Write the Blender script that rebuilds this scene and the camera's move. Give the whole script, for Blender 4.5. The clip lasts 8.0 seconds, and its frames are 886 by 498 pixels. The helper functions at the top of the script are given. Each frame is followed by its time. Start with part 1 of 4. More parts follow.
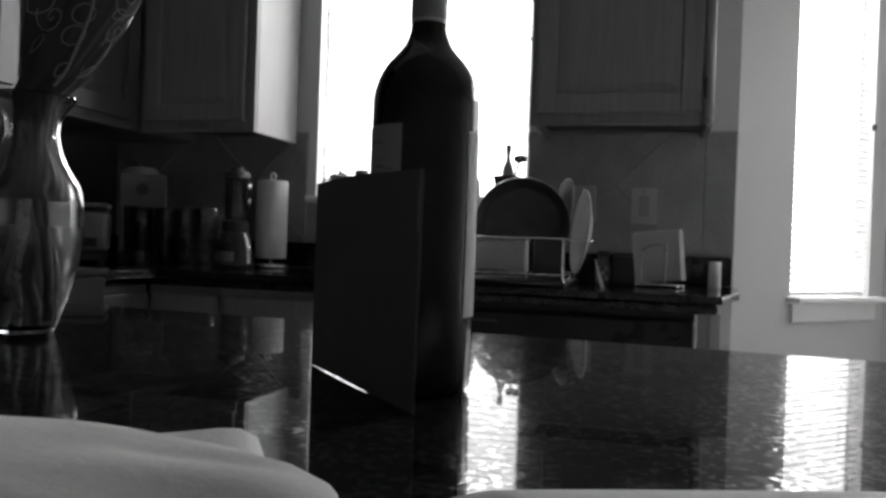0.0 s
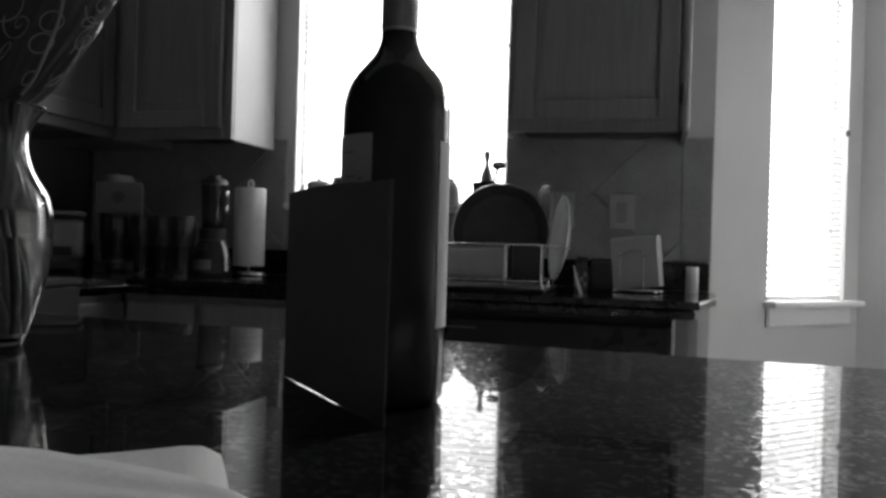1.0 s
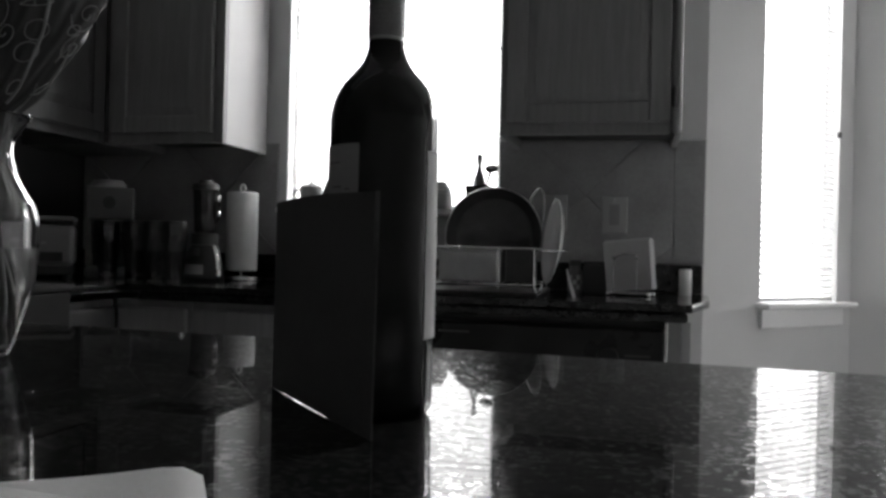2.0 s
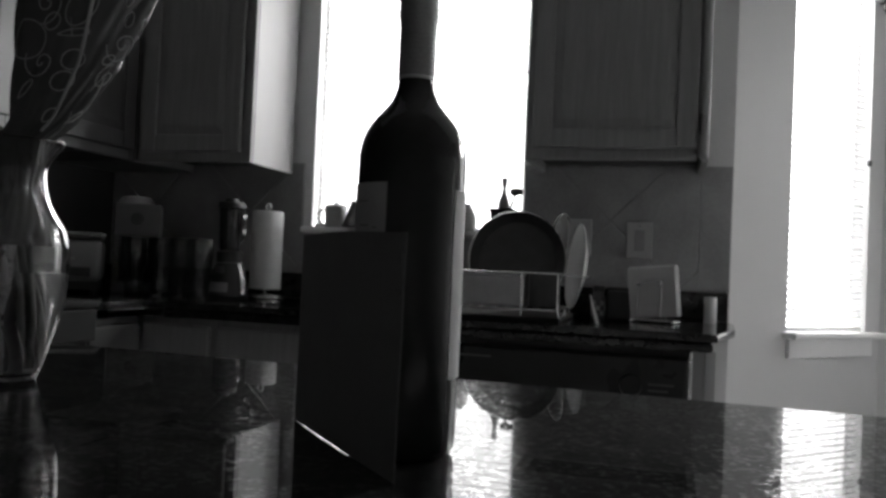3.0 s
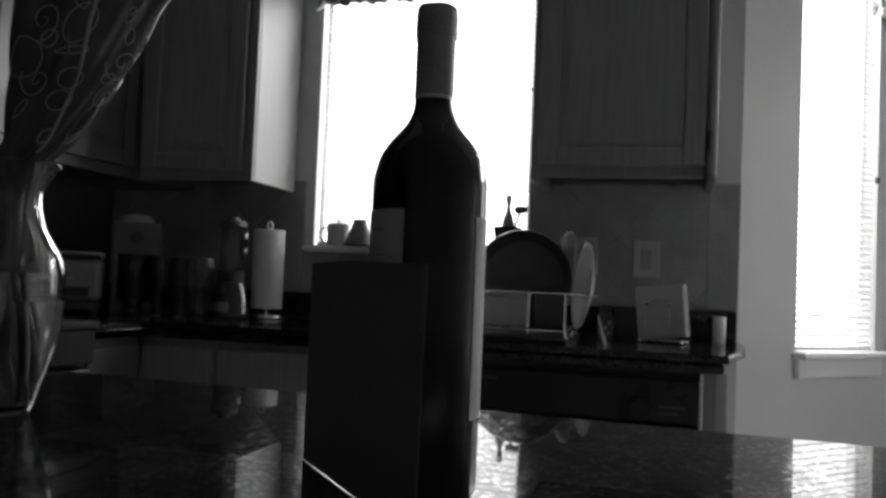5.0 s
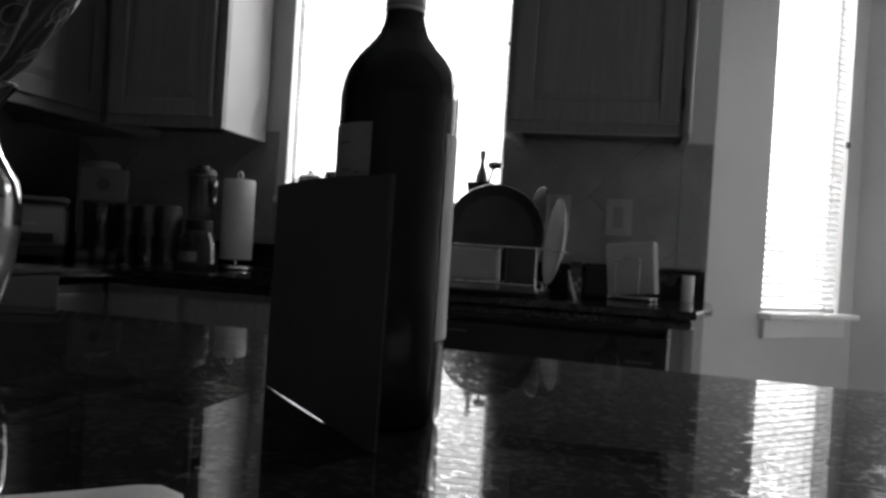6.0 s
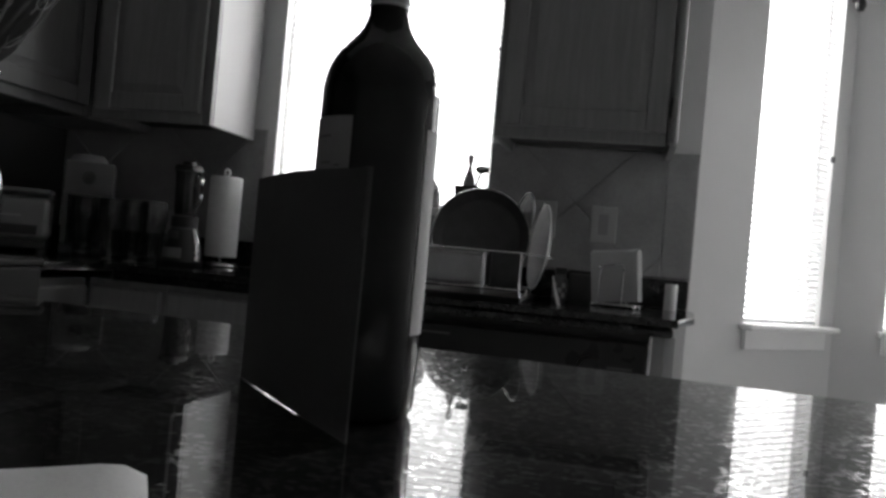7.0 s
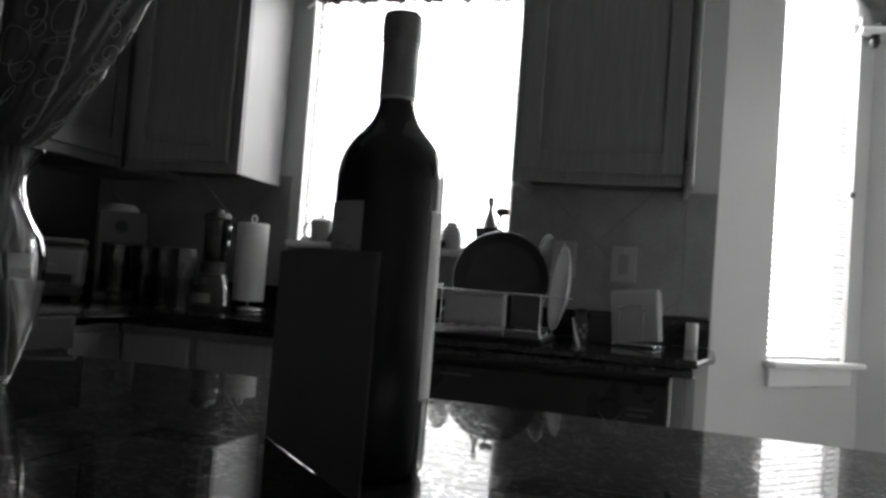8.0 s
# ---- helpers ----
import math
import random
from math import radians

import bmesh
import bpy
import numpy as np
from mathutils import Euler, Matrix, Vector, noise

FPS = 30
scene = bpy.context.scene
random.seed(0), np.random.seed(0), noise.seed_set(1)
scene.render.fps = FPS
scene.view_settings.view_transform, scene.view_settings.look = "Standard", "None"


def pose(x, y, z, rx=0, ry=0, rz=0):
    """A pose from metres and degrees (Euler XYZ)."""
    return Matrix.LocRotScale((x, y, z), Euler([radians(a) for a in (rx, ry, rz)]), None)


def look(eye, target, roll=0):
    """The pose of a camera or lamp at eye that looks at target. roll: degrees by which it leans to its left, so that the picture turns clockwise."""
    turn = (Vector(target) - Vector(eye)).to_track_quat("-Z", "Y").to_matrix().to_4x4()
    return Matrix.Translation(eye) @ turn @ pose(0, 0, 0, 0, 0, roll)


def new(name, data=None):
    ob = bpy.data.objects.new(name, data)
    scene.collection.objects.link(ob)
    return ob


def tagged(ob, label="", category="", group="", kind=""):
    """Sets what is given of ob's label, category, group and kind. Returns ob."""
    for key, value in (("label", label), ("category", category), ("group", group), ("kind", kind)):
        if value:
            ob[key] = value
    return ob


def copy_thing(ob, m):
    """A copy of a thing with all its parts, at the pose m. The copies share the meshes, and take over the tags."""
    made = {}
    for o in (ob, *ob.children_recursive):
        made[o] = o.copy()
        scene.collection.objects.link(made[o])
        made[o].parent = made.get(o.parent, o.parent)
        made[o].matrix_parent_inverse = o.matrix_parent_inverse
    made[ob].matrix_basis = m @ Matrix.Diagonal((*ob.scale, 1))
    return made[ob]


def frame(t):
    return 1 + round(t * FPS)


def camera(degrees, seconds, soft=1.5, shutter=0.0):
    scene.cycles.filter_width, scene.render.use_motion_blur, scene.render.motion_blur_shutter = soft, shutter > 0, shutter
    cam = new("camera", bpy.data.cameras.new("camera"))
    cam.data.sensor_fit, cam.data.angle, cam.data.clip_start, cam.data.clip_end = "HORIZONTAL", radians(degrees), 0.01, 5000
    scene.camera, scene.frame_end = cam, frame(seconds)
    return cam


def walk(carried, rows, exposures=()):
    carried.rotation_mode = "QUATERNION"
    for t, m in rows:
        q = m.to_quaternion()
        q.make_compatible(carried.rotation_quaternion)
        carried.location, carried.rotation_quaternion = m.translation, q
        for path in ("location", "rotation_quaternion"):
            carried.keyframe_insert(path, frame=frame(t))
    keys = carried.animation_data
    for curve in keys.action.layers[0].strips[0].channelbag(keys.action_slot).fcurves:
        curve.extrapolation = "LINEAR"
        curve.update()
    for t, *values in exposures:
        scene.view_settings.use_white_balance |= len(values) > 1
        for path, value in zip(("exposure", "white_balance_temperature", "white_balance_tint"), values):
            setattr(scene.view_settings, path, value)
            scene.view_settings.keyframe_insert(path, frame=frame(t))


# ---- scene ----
# camera
cam = camera(57.5, 8.0, soft=3.0)
PATH = [
    (0, (0.545, 0.362, 1.012), (0.013, 2.29, 0.995), 2.0),
    (0.5, (0.547, 0.368, 1.018), (0.046, 2.304, 1.017), 1.2),
    (1, (0.55, 0.367, 1.015), (0.063, 2.307, 1.014), 1.7),
    (2.5, (0.553, 0.374, 1.027), (0.084, 2.318, 1.039), 1.3),
    (3, (0.55, 0.372, 1.035), (0.021, 2.3, 1.081), 2.5),
    (3.5, (0.544, 0.374, 1.043), (0.001, 2.297, 1.125), 3.0),
    (4, (0.542, 0.384, 1.043), (0.001, 2.308, 1.121), 2.8),
    (4.2, (0.537, 0.395, 1.05), (0.001, 2.319, 1.151), 2.3),
    (5.3, (0.528, 0.403, 1.037), (0.008, 2.334, 1.101), 2.6),
    (5.5, (0.529, 0.405, 1.03), (0.029, 2.341, 1.073), 3.0),
    (6, (0.529, 0.416, 1.018), (0.068, 2.362, 1.015), 3.6),
    (6.5, (0.534, 0.417, 1.014), (0.105, 2.371, 0.999), 3.8),
    (7, (0.536, 0.415, 1.013), (0.104, 2.368, 1.024), 5.1),
    (7.5, (0.546, 0.396, 1.018), (0.088, 2.342, 1.06), 5.6),
    (8, (0.558, 0.373, 1.038), (0.057, 2.307, 1.128), 4.3),
]
EXPOSURES = [(0, 0.23), (1, 0.22), (2.5, 0.20), (4, 0.21), (5.5, -0.16), (6, -0.15), (6.5, 0.03), (7, 0.12), (7.5, 0.19), (8, 0.23)]
walk(cam, [(t, look(eye, target, roll)) for t, eye, target, roll in PATH], EXPOSURES)

# ---- light ----
world = bpy.data.worlds.new("world")
scene.world = world
world.use_nodes = True
wn = world.node_tree.nodes
wl = world.node_tree.links
sky = wn.new("ShaderNodeTexSky")
sky.sky_type, sky.sun_disc = "NISHITA", False
sky.sun_elevation, sky.sun_rotation = radians(55), radians(15)
bw = wn.new("ShaderNodeRGBToBW")
wl.new(sky.outputs[0], bw.inputs[0])
wl.new(bw.outputs[0], wn["Background"].inputs["Color"])
wn["Background"].inputs["Strength"].default_value = 0.12

sun = new("sun", bpy.data.lights.new("sun", "SUN"))
sun.data.energy, sun.data.angle = 1.0, radians(12)
sun.matrix_world = look((0.9, 8, 11), (0, 0, 0))

SKY_GLOW, HAZE = 46.0, 3.9


def daylight(name, centre, inward, width, height, glow=SKY_GLOW):
    """The sky's light just outside one window."""
    data = bpy.data.lights.new(name, "AREA")
    data.shape, data.size, data.size_y = "RECTANGLE", width, height
    data.energy = glow * math.pi * width * height
    ob = new(name, data)
    c = Vector(centre)
    ob.matrix_world = look(c, c + Vector(inward))
    return ob


# ---- materials ----
def mat(name, grey, rough=0.5, metal=0.0, spots=0.15, scale=12.0, bump=0.0, fine=180.0, spec=0.5, coat=0.0, stretch=(1, 1, 1), lumps=0.0):
    """A grey surface with variation at two scales, in metres, and fine relief."""
    m = bpy.data.materials.new(name)
    m.use_nodes = True
    n, l = m.node_tree.nodes, m.node_tree.links
    b = n["Principled BSDF"]
    b.inputs["Metallic"].default_value = metal
    b.inputs["Specular IOR Level"].default_value = spec
    b.inputs["Coat Weight"].default_value = coat
    co = n.new("ShaderNodeTexCoord")
    mp = n.new("ShaderNodeMapping")
    mp.inputs["Scale"].default_value = stretch
    l.new(co.outputs["Object"], mp.inputs["Vector"])
    big = n.new("ShaderNodeTexNoise")
    big.inputs["Scale"].default_value, big.inputs["Detail"].default_value = scale, 6
    small = n.new("ShaderNodeTexNoise")
    small.inputs["Scale"].default_value, small.inputs["Detail"].default_value = fine, 3
    l.new(mp.outputs[0], big.inputs["Vector"])
    l.new(mp.outputs[0], small.inputs["Vector"])
    mix = n.new("ShaderNodeMath")
    mix.operation = "MULTIPLY_ADD"
    mix.inputs[1].default_value = 0.45
    l.new(small.outputs["Fac"], mix.inputs[0])
    l.new(big.outputs["Fac"], mix.inputs[2])
    ramp = n.new("ShaderNodeMapRange")
    ramp.inputs["From Min"].default_value, ramp.inputs["From Max"].default_value = 0.42, 1.02
    ramp.inputs["To Min"].default_value, ramp.inputs["To Max"].default_value = grey * (1 - spots), grey * (1 + spots)
    l.new(mix.outputs[0], ramp.inputs["Value"])
    l.new(ramp.outputs[0], b.inputs["Base Color"])
    rr = n.new("ShaderNodeMapRange")
    rr.inputs["From Min"].default_value, rr.inputs["From Max"].default_value = 0.3, 0.7
    rr.inputs["To Min"].default_value, rr.inputs["To Max"].default_value = max(0.0, rough * 0.85), min(1.0, rough * 1.15)
    l.new(big.outputs["Fac"], rr.inputs["Value"])
    l.new(rr.outputs[0], b.inputs["Roughness"])
    if bump:
        bp = n.new("ShaderNodeBump")
        bp.inputs["Strength"].default_value, bp.inputs["Distance"].default_value = 0.6, bump
        l.new(small.outputs["Fac"], bp.inputs["Height"])
        l.new(bp.outputs[0], b.inputs["Normal"])
    return m


def granite(name):
    """Dark granite with mica flakes under a clear polish."""
    m = mat(name, 0.010, rough=0.12, spots=0.8, scale=42, fine=240, spec=0.0, coat=0.60)
    n, l = m.node_tree.nodes, m.node_tree.links
    b = n["Principled BSDF"]
    b.inputs["Coat Roughness"].default_value = 0.012
    co = n["Texture Coordinate"]
    v = n.new("ShaderNodeTexVoronoi")
    v.inputs["Scale"].default_value = 270
    l.new(co.outputs["Object"], v.inputs["Vector"])
    drift = n.new("ShaderNodeTexNoise")
    drift.inputs["Scale"].default_value, drift.inputs["Detail"].default_value = 24, 3
    l.new(co.outputs["Object"], drift.inputs["Vector"])
    sep = n.new("ShaderNodeSeparateColor")
    l.new(v.outputs["Color"], sep.inputs[0])
    both = n.new("ShaderNodeMath")
    both.operation = "ADD"
    l.new(sep.outputs[0], both.inputs[0])
    l.new(drift.outputs["Fac"], both.inputs[1])
    flake = n.new("ShaderNodeMapRange")
    flake.inputs["From Min"].default_value, flake.inputs["From Max"].default_value = 1.24, 1.40
    l.new(both.outputs[0], flake.inputs["Value"])
    old = b.inputs["Base Color"].links[0].from_socket
    add = n.new("ShaderNodeMath")
    add.operation = "MULTIPLY_ADD"
    add.inputs[1].default_value = 0.022
    l.new(flake.outputs[0], add.inputs[0])
    l.new(old, add.inputs[2])
    l.new(add.outputs[0], b.inputs["Base Color"])
    # flakes lie at small angles to the polished plane
    lean = n.new("ShaderNodeVectorMath")
    lean.operation = "SUBTRACT"
    lean.inputs[1].default_value = (0.5, 0.5, 0.5)
    l.new(v.outputs["Color"], lean.inputs[0])
    size = n.new("ShaderNodeVectorMath")
    size.operation = "SCALE"
    l.new(lean.outputs[0], size.inputs[0])
    much = n.new("ShaderNodeMath")
    much.operation = "MULTIPLY_ADD"
    much.inputs[1].default_value, much.inputs[2].default_value = 0.0005, 0.00005
    l.new(flake.outputs[0], much.inputs[0])
    l.new(much.outputs[0], size.inputs["Scale"])
    tip = n.new("ShaderNodeVectorMath")
    tip.operation = "ADD"
    l.new(co.outputs["Normal"], tip.inputs[0])
    l.new(size.outputs[0], tip.inputs[1])
    unit = n.new("ShaderNodeVectorMath")
    unit.operation = "NORMALIZE"
    l.new(tip.outputs[0], unit.inputs[0])
    l.new(unit.outputs[0], b.inputs["Coat Normal"])
    deep = n.new("ShaderNodeVectorMath")
    deep.operation = "MULTIPLY_ADD"
    deep.inputs[1].default_value = (0.07, 0.07, 0.07)
    l.new(lean.outputs[0], deep.inputs[0])
    l.new(co.outputs["Normal"], deep.inputs[2])
    unit2 = n.new("ShaderNodeVectorMath")
    unit2.operation = "NORMALIZE"
    l.new(deep.outputs[0], unit2.inputs[0])
    l.new(unit2.outputs[0], b.inputs["Normal"])
    gleam = n.new("ShaderNodeMapRange")
    gleam.inputs["To Min"].default_value, gleam.inputs["To Max"].default_value = 0.007, 0.20
    l.new(flake.outputs[0], gleam.inputs["Value"])
    l.new(gleam.outputs[0], b.inputs["Specular IOR Level"])
    return m


def glassy(name, grey=1.0, ior=1.47, rough=0.0):
    m = bpy.data.materials.new(name)
    m.use_nodes = True
    b = m.node_tree.nodes["Principled BSDF"]
    b.inputs["Base Color"].default_value = (grey, grey, grey, 1)
    b.inputs["Transmission Weight"].default_value = 1.0
    b.inputs["IOR"].default_value, b.inputs["Roughness"].default_value = ior, rough
    return m


def sheer(name, grey, through_it, rough=0.5):
    """A thin sheet that lets part of the light through."""
    m = bpy.data.materials.new(name)
    m.use_nodes = True
    n, l = m.node_tree.nodes, m.node_tree.links
    b = n["Principled BSDF"]
    b.inputs["Roughness"].default_value = rough
    co = n.new("ShaderNodeTexCoord")
    tx = n.new("ShaderNodeTexNoise")
    tx.inputs["Scale"].default_value = 30
    l.new(co.outputs["Object"], tx.inputs["Vector"])
    r = n.new("ShaderNodeMapRange")
    r.inputs["To Min"].default_value, r.inputs["To Max"].default_value = grey * 0.85, grey * 1.15
    l.new(tx.outputs["Fac"], r.inputs["Value"])
    l.new(r.outputs[0], b.inputs["Base Color"])
    t = n.new("ShaderNodeBsdfTranslucent")
    t.inputs["Color"].default_value = (grey, grey, grey, 1)
    mx = n.new("ShaderNodeMixShader")
    mx.inputs[0].default_value = through_it
    l.new(b.outputs[0], mx.inputs[1])
    l.new(t.outputs[0], mx.inputs[2])
    l.new(mx.outputs[0], n["Material Output"].inputs["Surface"])
    return m


def pane_material(name, gloss=0.06, clear=1.0):
    m = bpy.data.materials.new(name)
    m.use_nodes = True
    n, l = m.node_tree.nodes, m.node_tree.links
    n.remove(n["Principled BSDF"])
    t = n.new("ShaderNodeBsdfTransparent")
    t.inputs["Color"].default_value = (clear, clear, clear, 1)
    g = n.new("ShaderNodeBsdfGlossy")
    g.inputs["Roughness"].default_value = 0.02
    mx = n.new("ShaderNodeMixShader")
    mx.inputs[0].default_value = gloss
    l.new(t.outputs[0], mx.inputs[1])
    l.new(g.outputs[0], mx.inputs[2])
    l.new(mx.outputs[0], n["Material Output"].inputs["Surface"])
    return m


M_WALL = mat("painted plaster", 0.61, 0.75, spots=0.05, scale=3, bump=0.0006, fine=220)
# West wall coloured near black so the left corner stays dark.
M_SHELL = mat("near-black west wall", 0.06, 0.8, spots=0.06, scale=3, bump=0.0006, fine=220)
M_CEIL = mat("ceiling paint", 0.84, 0.85, spots=0.04, scale=2, bump=0.001, fine=150)
# The floor is unseen; its pale tone is set to bounce light.
M_FLOOR = mat("pale floor tile", 0.42, 0.45, spots=0.2, scale=4)
M_TRIM = mat("white trim paint", 0.78, 0.4, spots=0.05, scale=6)
M_WOOD = mat("stained oak", 0.21, 0.46, spots=0.16, scale=5, fine=60, bump=0.0004, spec=0.3, stretch=(14, 14, 1.0))
# Same oak, darkened: the left corner's shade is put into the colour.
M_WOODSHADE = mat("oak darkened for shade", 0.07, 0.6, spots=0.2, scale=5, fine=60, bump=0.0004, spec=0.2, stretch=(14, 14, 1.0))
# Cabinet undersides: the shade below is put into this dark colour.
M_UNDER = mat("shaded cabinet underside", 0.06, 0.8, spots=0.25, scale=40)
# Coloured paler than M_WOOD so the end panels come out bright.
M_WOODSIDE = mat("paler end panel", 0.34, 0.6, spots=0.06, scale=4, stretch=(6, 6, 1))
M_PALE = mat("pale painted cabinet", 0.13, 0.45, spots=0.06, scale=5)
M_GRANITE = granite("polished dark granite")
M_TILE = mat("honed stone tile", 0.30, 0.55, spots=0.22, scale=9, bump=0.0005, fine=90)
M_GROUT = mat("grout", 0.28, 0.9, spots=0.2, scale=40)
M_BLACK = mat("black enamel", 0.010, 0.3, spots=0.2, scale=8, spec=0.25)
M_BLACKMATTE = mat("black plastic", 0.02, 0.5, spots=0.2, scale=20)
M_STEEL = mat("brushed steel", 0.55, 0.25, metal=1.0, spots=0.1, scale=30, stretch=(1, 1, 20))
M_CHROME = mat("chrome wire", 0.75, 0.12, metal=1.0, spots=0.05)
M_HINGE = mat("dark bronze hinge", 0.06, 0.4, metal=0.8, spots=0.3, scale=60)
M_CERAMIC = mat("glazed white ceramic", 0.84, 0.12, spots=0.04, scale=10, coat=0.4)
M_LABELBAR = mat("dull grey print", 0.06, 0.6)
M_DARKWARE = mat("dark glazed stoneware", 0.10, 0.3, spots=0.2, scale=25)
M_STONEWARE = mat("grey stoneware", 0.40, 0.35, spots=0.12, scale=25)
M_PAPER = mat("white tissue paper", 0.74, 0.9, spots=0.06, scale=40, bump=0.0006, fine=420)
M_NAPKIN = mat("white paper napkins", 0.54, 0.85, spots=0.08, scale=25, bump=0.0004, fine=300)
M_NAPKINGREY = mat("grey paper napkins", 0.40, 0.85, spots=0.08, scale=25)
M_WAX = mat("white wax", 0.72, 0.5, spots=0.05, scale=30)
# Toaster and coffee maker plastics are darkened for the dim left corner.
M_PLASTIC = mat("dimmed white plastic", 0.16, 0.35, spots=0.06, scale=15)
M_COFFEE = mat("dull grey appliance plastic", 0.08, 0.4, spots=0.1, scale=15)
M_MOTOR = mat("dark blender plastic", 0.018, 0.42, spots=0.15, scale=20)
# The range's white is taken near black to stand for dim light.
M_RANGE = mat("dimmed white enamel", 0.028, 0.7, spots=0.08, scale=15, spec=0.1)
M_GREYPLASTIC = mat("grey plastic", 0.25, 0.4, spots=0.1, scale=15)
M_OUTLETGREY = mat("dull outlet insert", 0.30, 0.4, spots=0.05)
M_PLATE = mat("pale outlet plastic", 0.42, 0.4, spots=0.04, scale=20)
M_NONSTICK = mat("dark nonstick coating", 0.05, 0.4, spots=0.3, scale=25)
# Bottle and capsule colours are lifted to stand for veiling glare.
M_BOTTLE = mat("dark wine glass", 0.012, 0.10, spots=0.2, scale=20, spec=0.22)
M_CAPSULE = mat("dark foil capsule", 0.20, 0.45, metal=0.4, spots=0.3, scale=60, bump=0.0003, fine=500)
M_BAND = mat("pale foil band", 0.4, 0.3, metal=0.6)
M_LABEL = mat("bottle label paper", 0.5, 0.75, spots=0.06, scale=60, bump=0.0001)
# Back label, darker than the front one.
M_LABELDULL = mat("darker back label paper", 0.27, 0.75, spots=0.08, scale=60)
M_INK = mat("label ink", 0.12, 0.7)
M_CARD = mat("dark uncoated cardboard", 0.085, 0.65, spots=0.2, scale=25, bump=0.0002, fine=400)
M_WRAP = sheer("dark printed cellophane", 0.085, 0.26, rough=0.24)
M_CREASE = mat("pale crease highlight", 0.30, 0.12, spots=0.3, scale=60, coat=0.6)
M_PRINTFOLD = sheer("pale print and fold highlight", 0.38, 0.3, rough=0.4)
M_GLASS = glassy("clear glass")
# Tumblers and jar are tinted to tone down bright refraction.
M_TUMBLER = glassy("dim tumbler glass", 0.5)
M_DIMJAR = glassy("toned-down jar glass", 0.35)
M_WATER = glassy("water", 0.97, 1.333)
M_STEM = mat("cut flower stem", 0.30, 0.35, spots=0.35, scale=30, stretch=(1, 1, 0.2))
M_DARKSTEM = mat("dark blocking stem", 0.045, 0.5, spots=0.4, scale=60)
M_SLAT = sheer("white blind slat", 0.75, 0.25, rough=0.45)
M_SHEER = sheer("white sheer cloth", 0.92, 0.9, rough=0.9)
M_CLOTH = sheer("gathered valance cloth", 0.30, 0.25, rough=0.9)
M_PANE = pane_material("window glass")
M_LID = pane_material("clear lid glass", 0.012, 0.84)
M_HAZE = bpy.data.materials.new("overcast haze")
M_HAZE.use_nodes = True
M_HAZE.node_tree.nodes["Principled BSDF"].inputs["Base Color"].default_value = (0, 0, 0, 1)
M_HAZE.node_tree.nodes["Principled BSDF"].inputs["Emission Color"].default_value = (1, 1, 1, 1)
M_HAZE.node_tree.nodes["Principled BSDF"].inputs["Emission Strength"].default_value = HAZE
M_OUTSIDE = mat("outdoor ground", 0.3, 0.9, spots=0.3, scale=1)


# ---- building helpers ----
def part(name, bm, material, parent=None, label="", smooth=None):
    """Links a bmesh as one mesh object, under a thing or a part where one is given. smooth: the crease angle in degrees."""
    me = bpy.data.meshes.new(name)
    bmesh.ops.recalc_face_normals(bm, faces=bm.faces[:])
    if smooth:
        for f in bm.faces:
            f.smooth = True
        for e in bm.edges:
            if len(e.link_faces) == 2 and e.calc_face_angle(0.0) > radians(smooth):
                e.smooth = False
    bm.to_mesh(me)
    bm.free()
    if material:
        me.materials.append(material)
    ob = new(name, me)
    if parent:
        ob.parent = parent
    if label:
        tagged(ob, label)
    return ob


def thing(name, at, label, category, group="", kind="", turn=0.0):
    """An Empty at a thing's base, which parents its parts."""
    ob = new(name)
    ob.empty_display_size = 0.02
    ob.location = at
    ob.rotation_euler = (0, 0, radians(turn))
    return tagged(ob, label, category, group, kind)


def box(x0, x1, y0, y1, z0, z1, bevel=0.0, seg=2, bm=None):
    bm = bm or bmesh.new()
    got = bmesh.ops.create_cube(bm, size=1.0)["verts"]
    for v in got:
        v.co = Vector((x0 + (v.co.x + 0.5) * (x1 - x0), y0 + (v.co.y + 0.5) * (y1 - y0), z0 + (v.co.z + 0.5) * (z1 - z0)))
    if bevel:
        edges = {e for v in got for e in v.link_edges}
        bmesh.ops.bevel(bm, geom=list(edges), offset=bevel, segments=seg, affect="EDGES", profile=0.5)
    return bm


def lathe(profile, seg=48, bm=None, at=(0, 0, 0), closed=False):
    """Turns (radius, height) pairs round the z axis."""
    bm = bm or bmesh.new()
    rings = []
    for r, z in profile:
        if r < 1e-6:
            rings.append([bm.verts.new((at[0], at[1], at[2] + z))])
        else:
            rings.append([bm.verts.new((at[0] + r * math.cos(2 * math.pi * k / seg), at[1] + r * math.sin(2 * math.pi * k / seg), at[2] + z)) for k in range(seg)])
    pairs = list(zip(rings, rings[1:]))
    if closed:
        pairs.append((rings[-1], rings[0]))
    for a, b in pairs:
        for k in range(seg):
            q = (k + 1) % seg
            loop = [a[k % len(a)], a[q % len(a)], b[q % len(b)], b[k % len(b)]]
            uniq = list(dict.fromkeys(loop))
            if len(uniq) > 2:
                bm.faces.new(uniq)
    return bm


def smoothed(points, n=8):
    """A Catmull-Rom line through the points."""
    p = [Vector(q) for q in points]
    p = [2 * p[0] - p[1]] + p + [2 * p[-1] - p[-2]]
    out = []
    for i in range(1, len(p) - 2):
        for k in range(n):
            t = k / n
            a, b, c, d = p[i - 1], p[i], p[i + 1], p[i + 2]
            out.append(0.5 * ((2 * b) + (c - a) * t + (2 * a - 5 * b + 4 * c - d) * t * t + (3 * b - a - 3 * c + d) * t ** 3))
    out.append(p[-2])
    return out


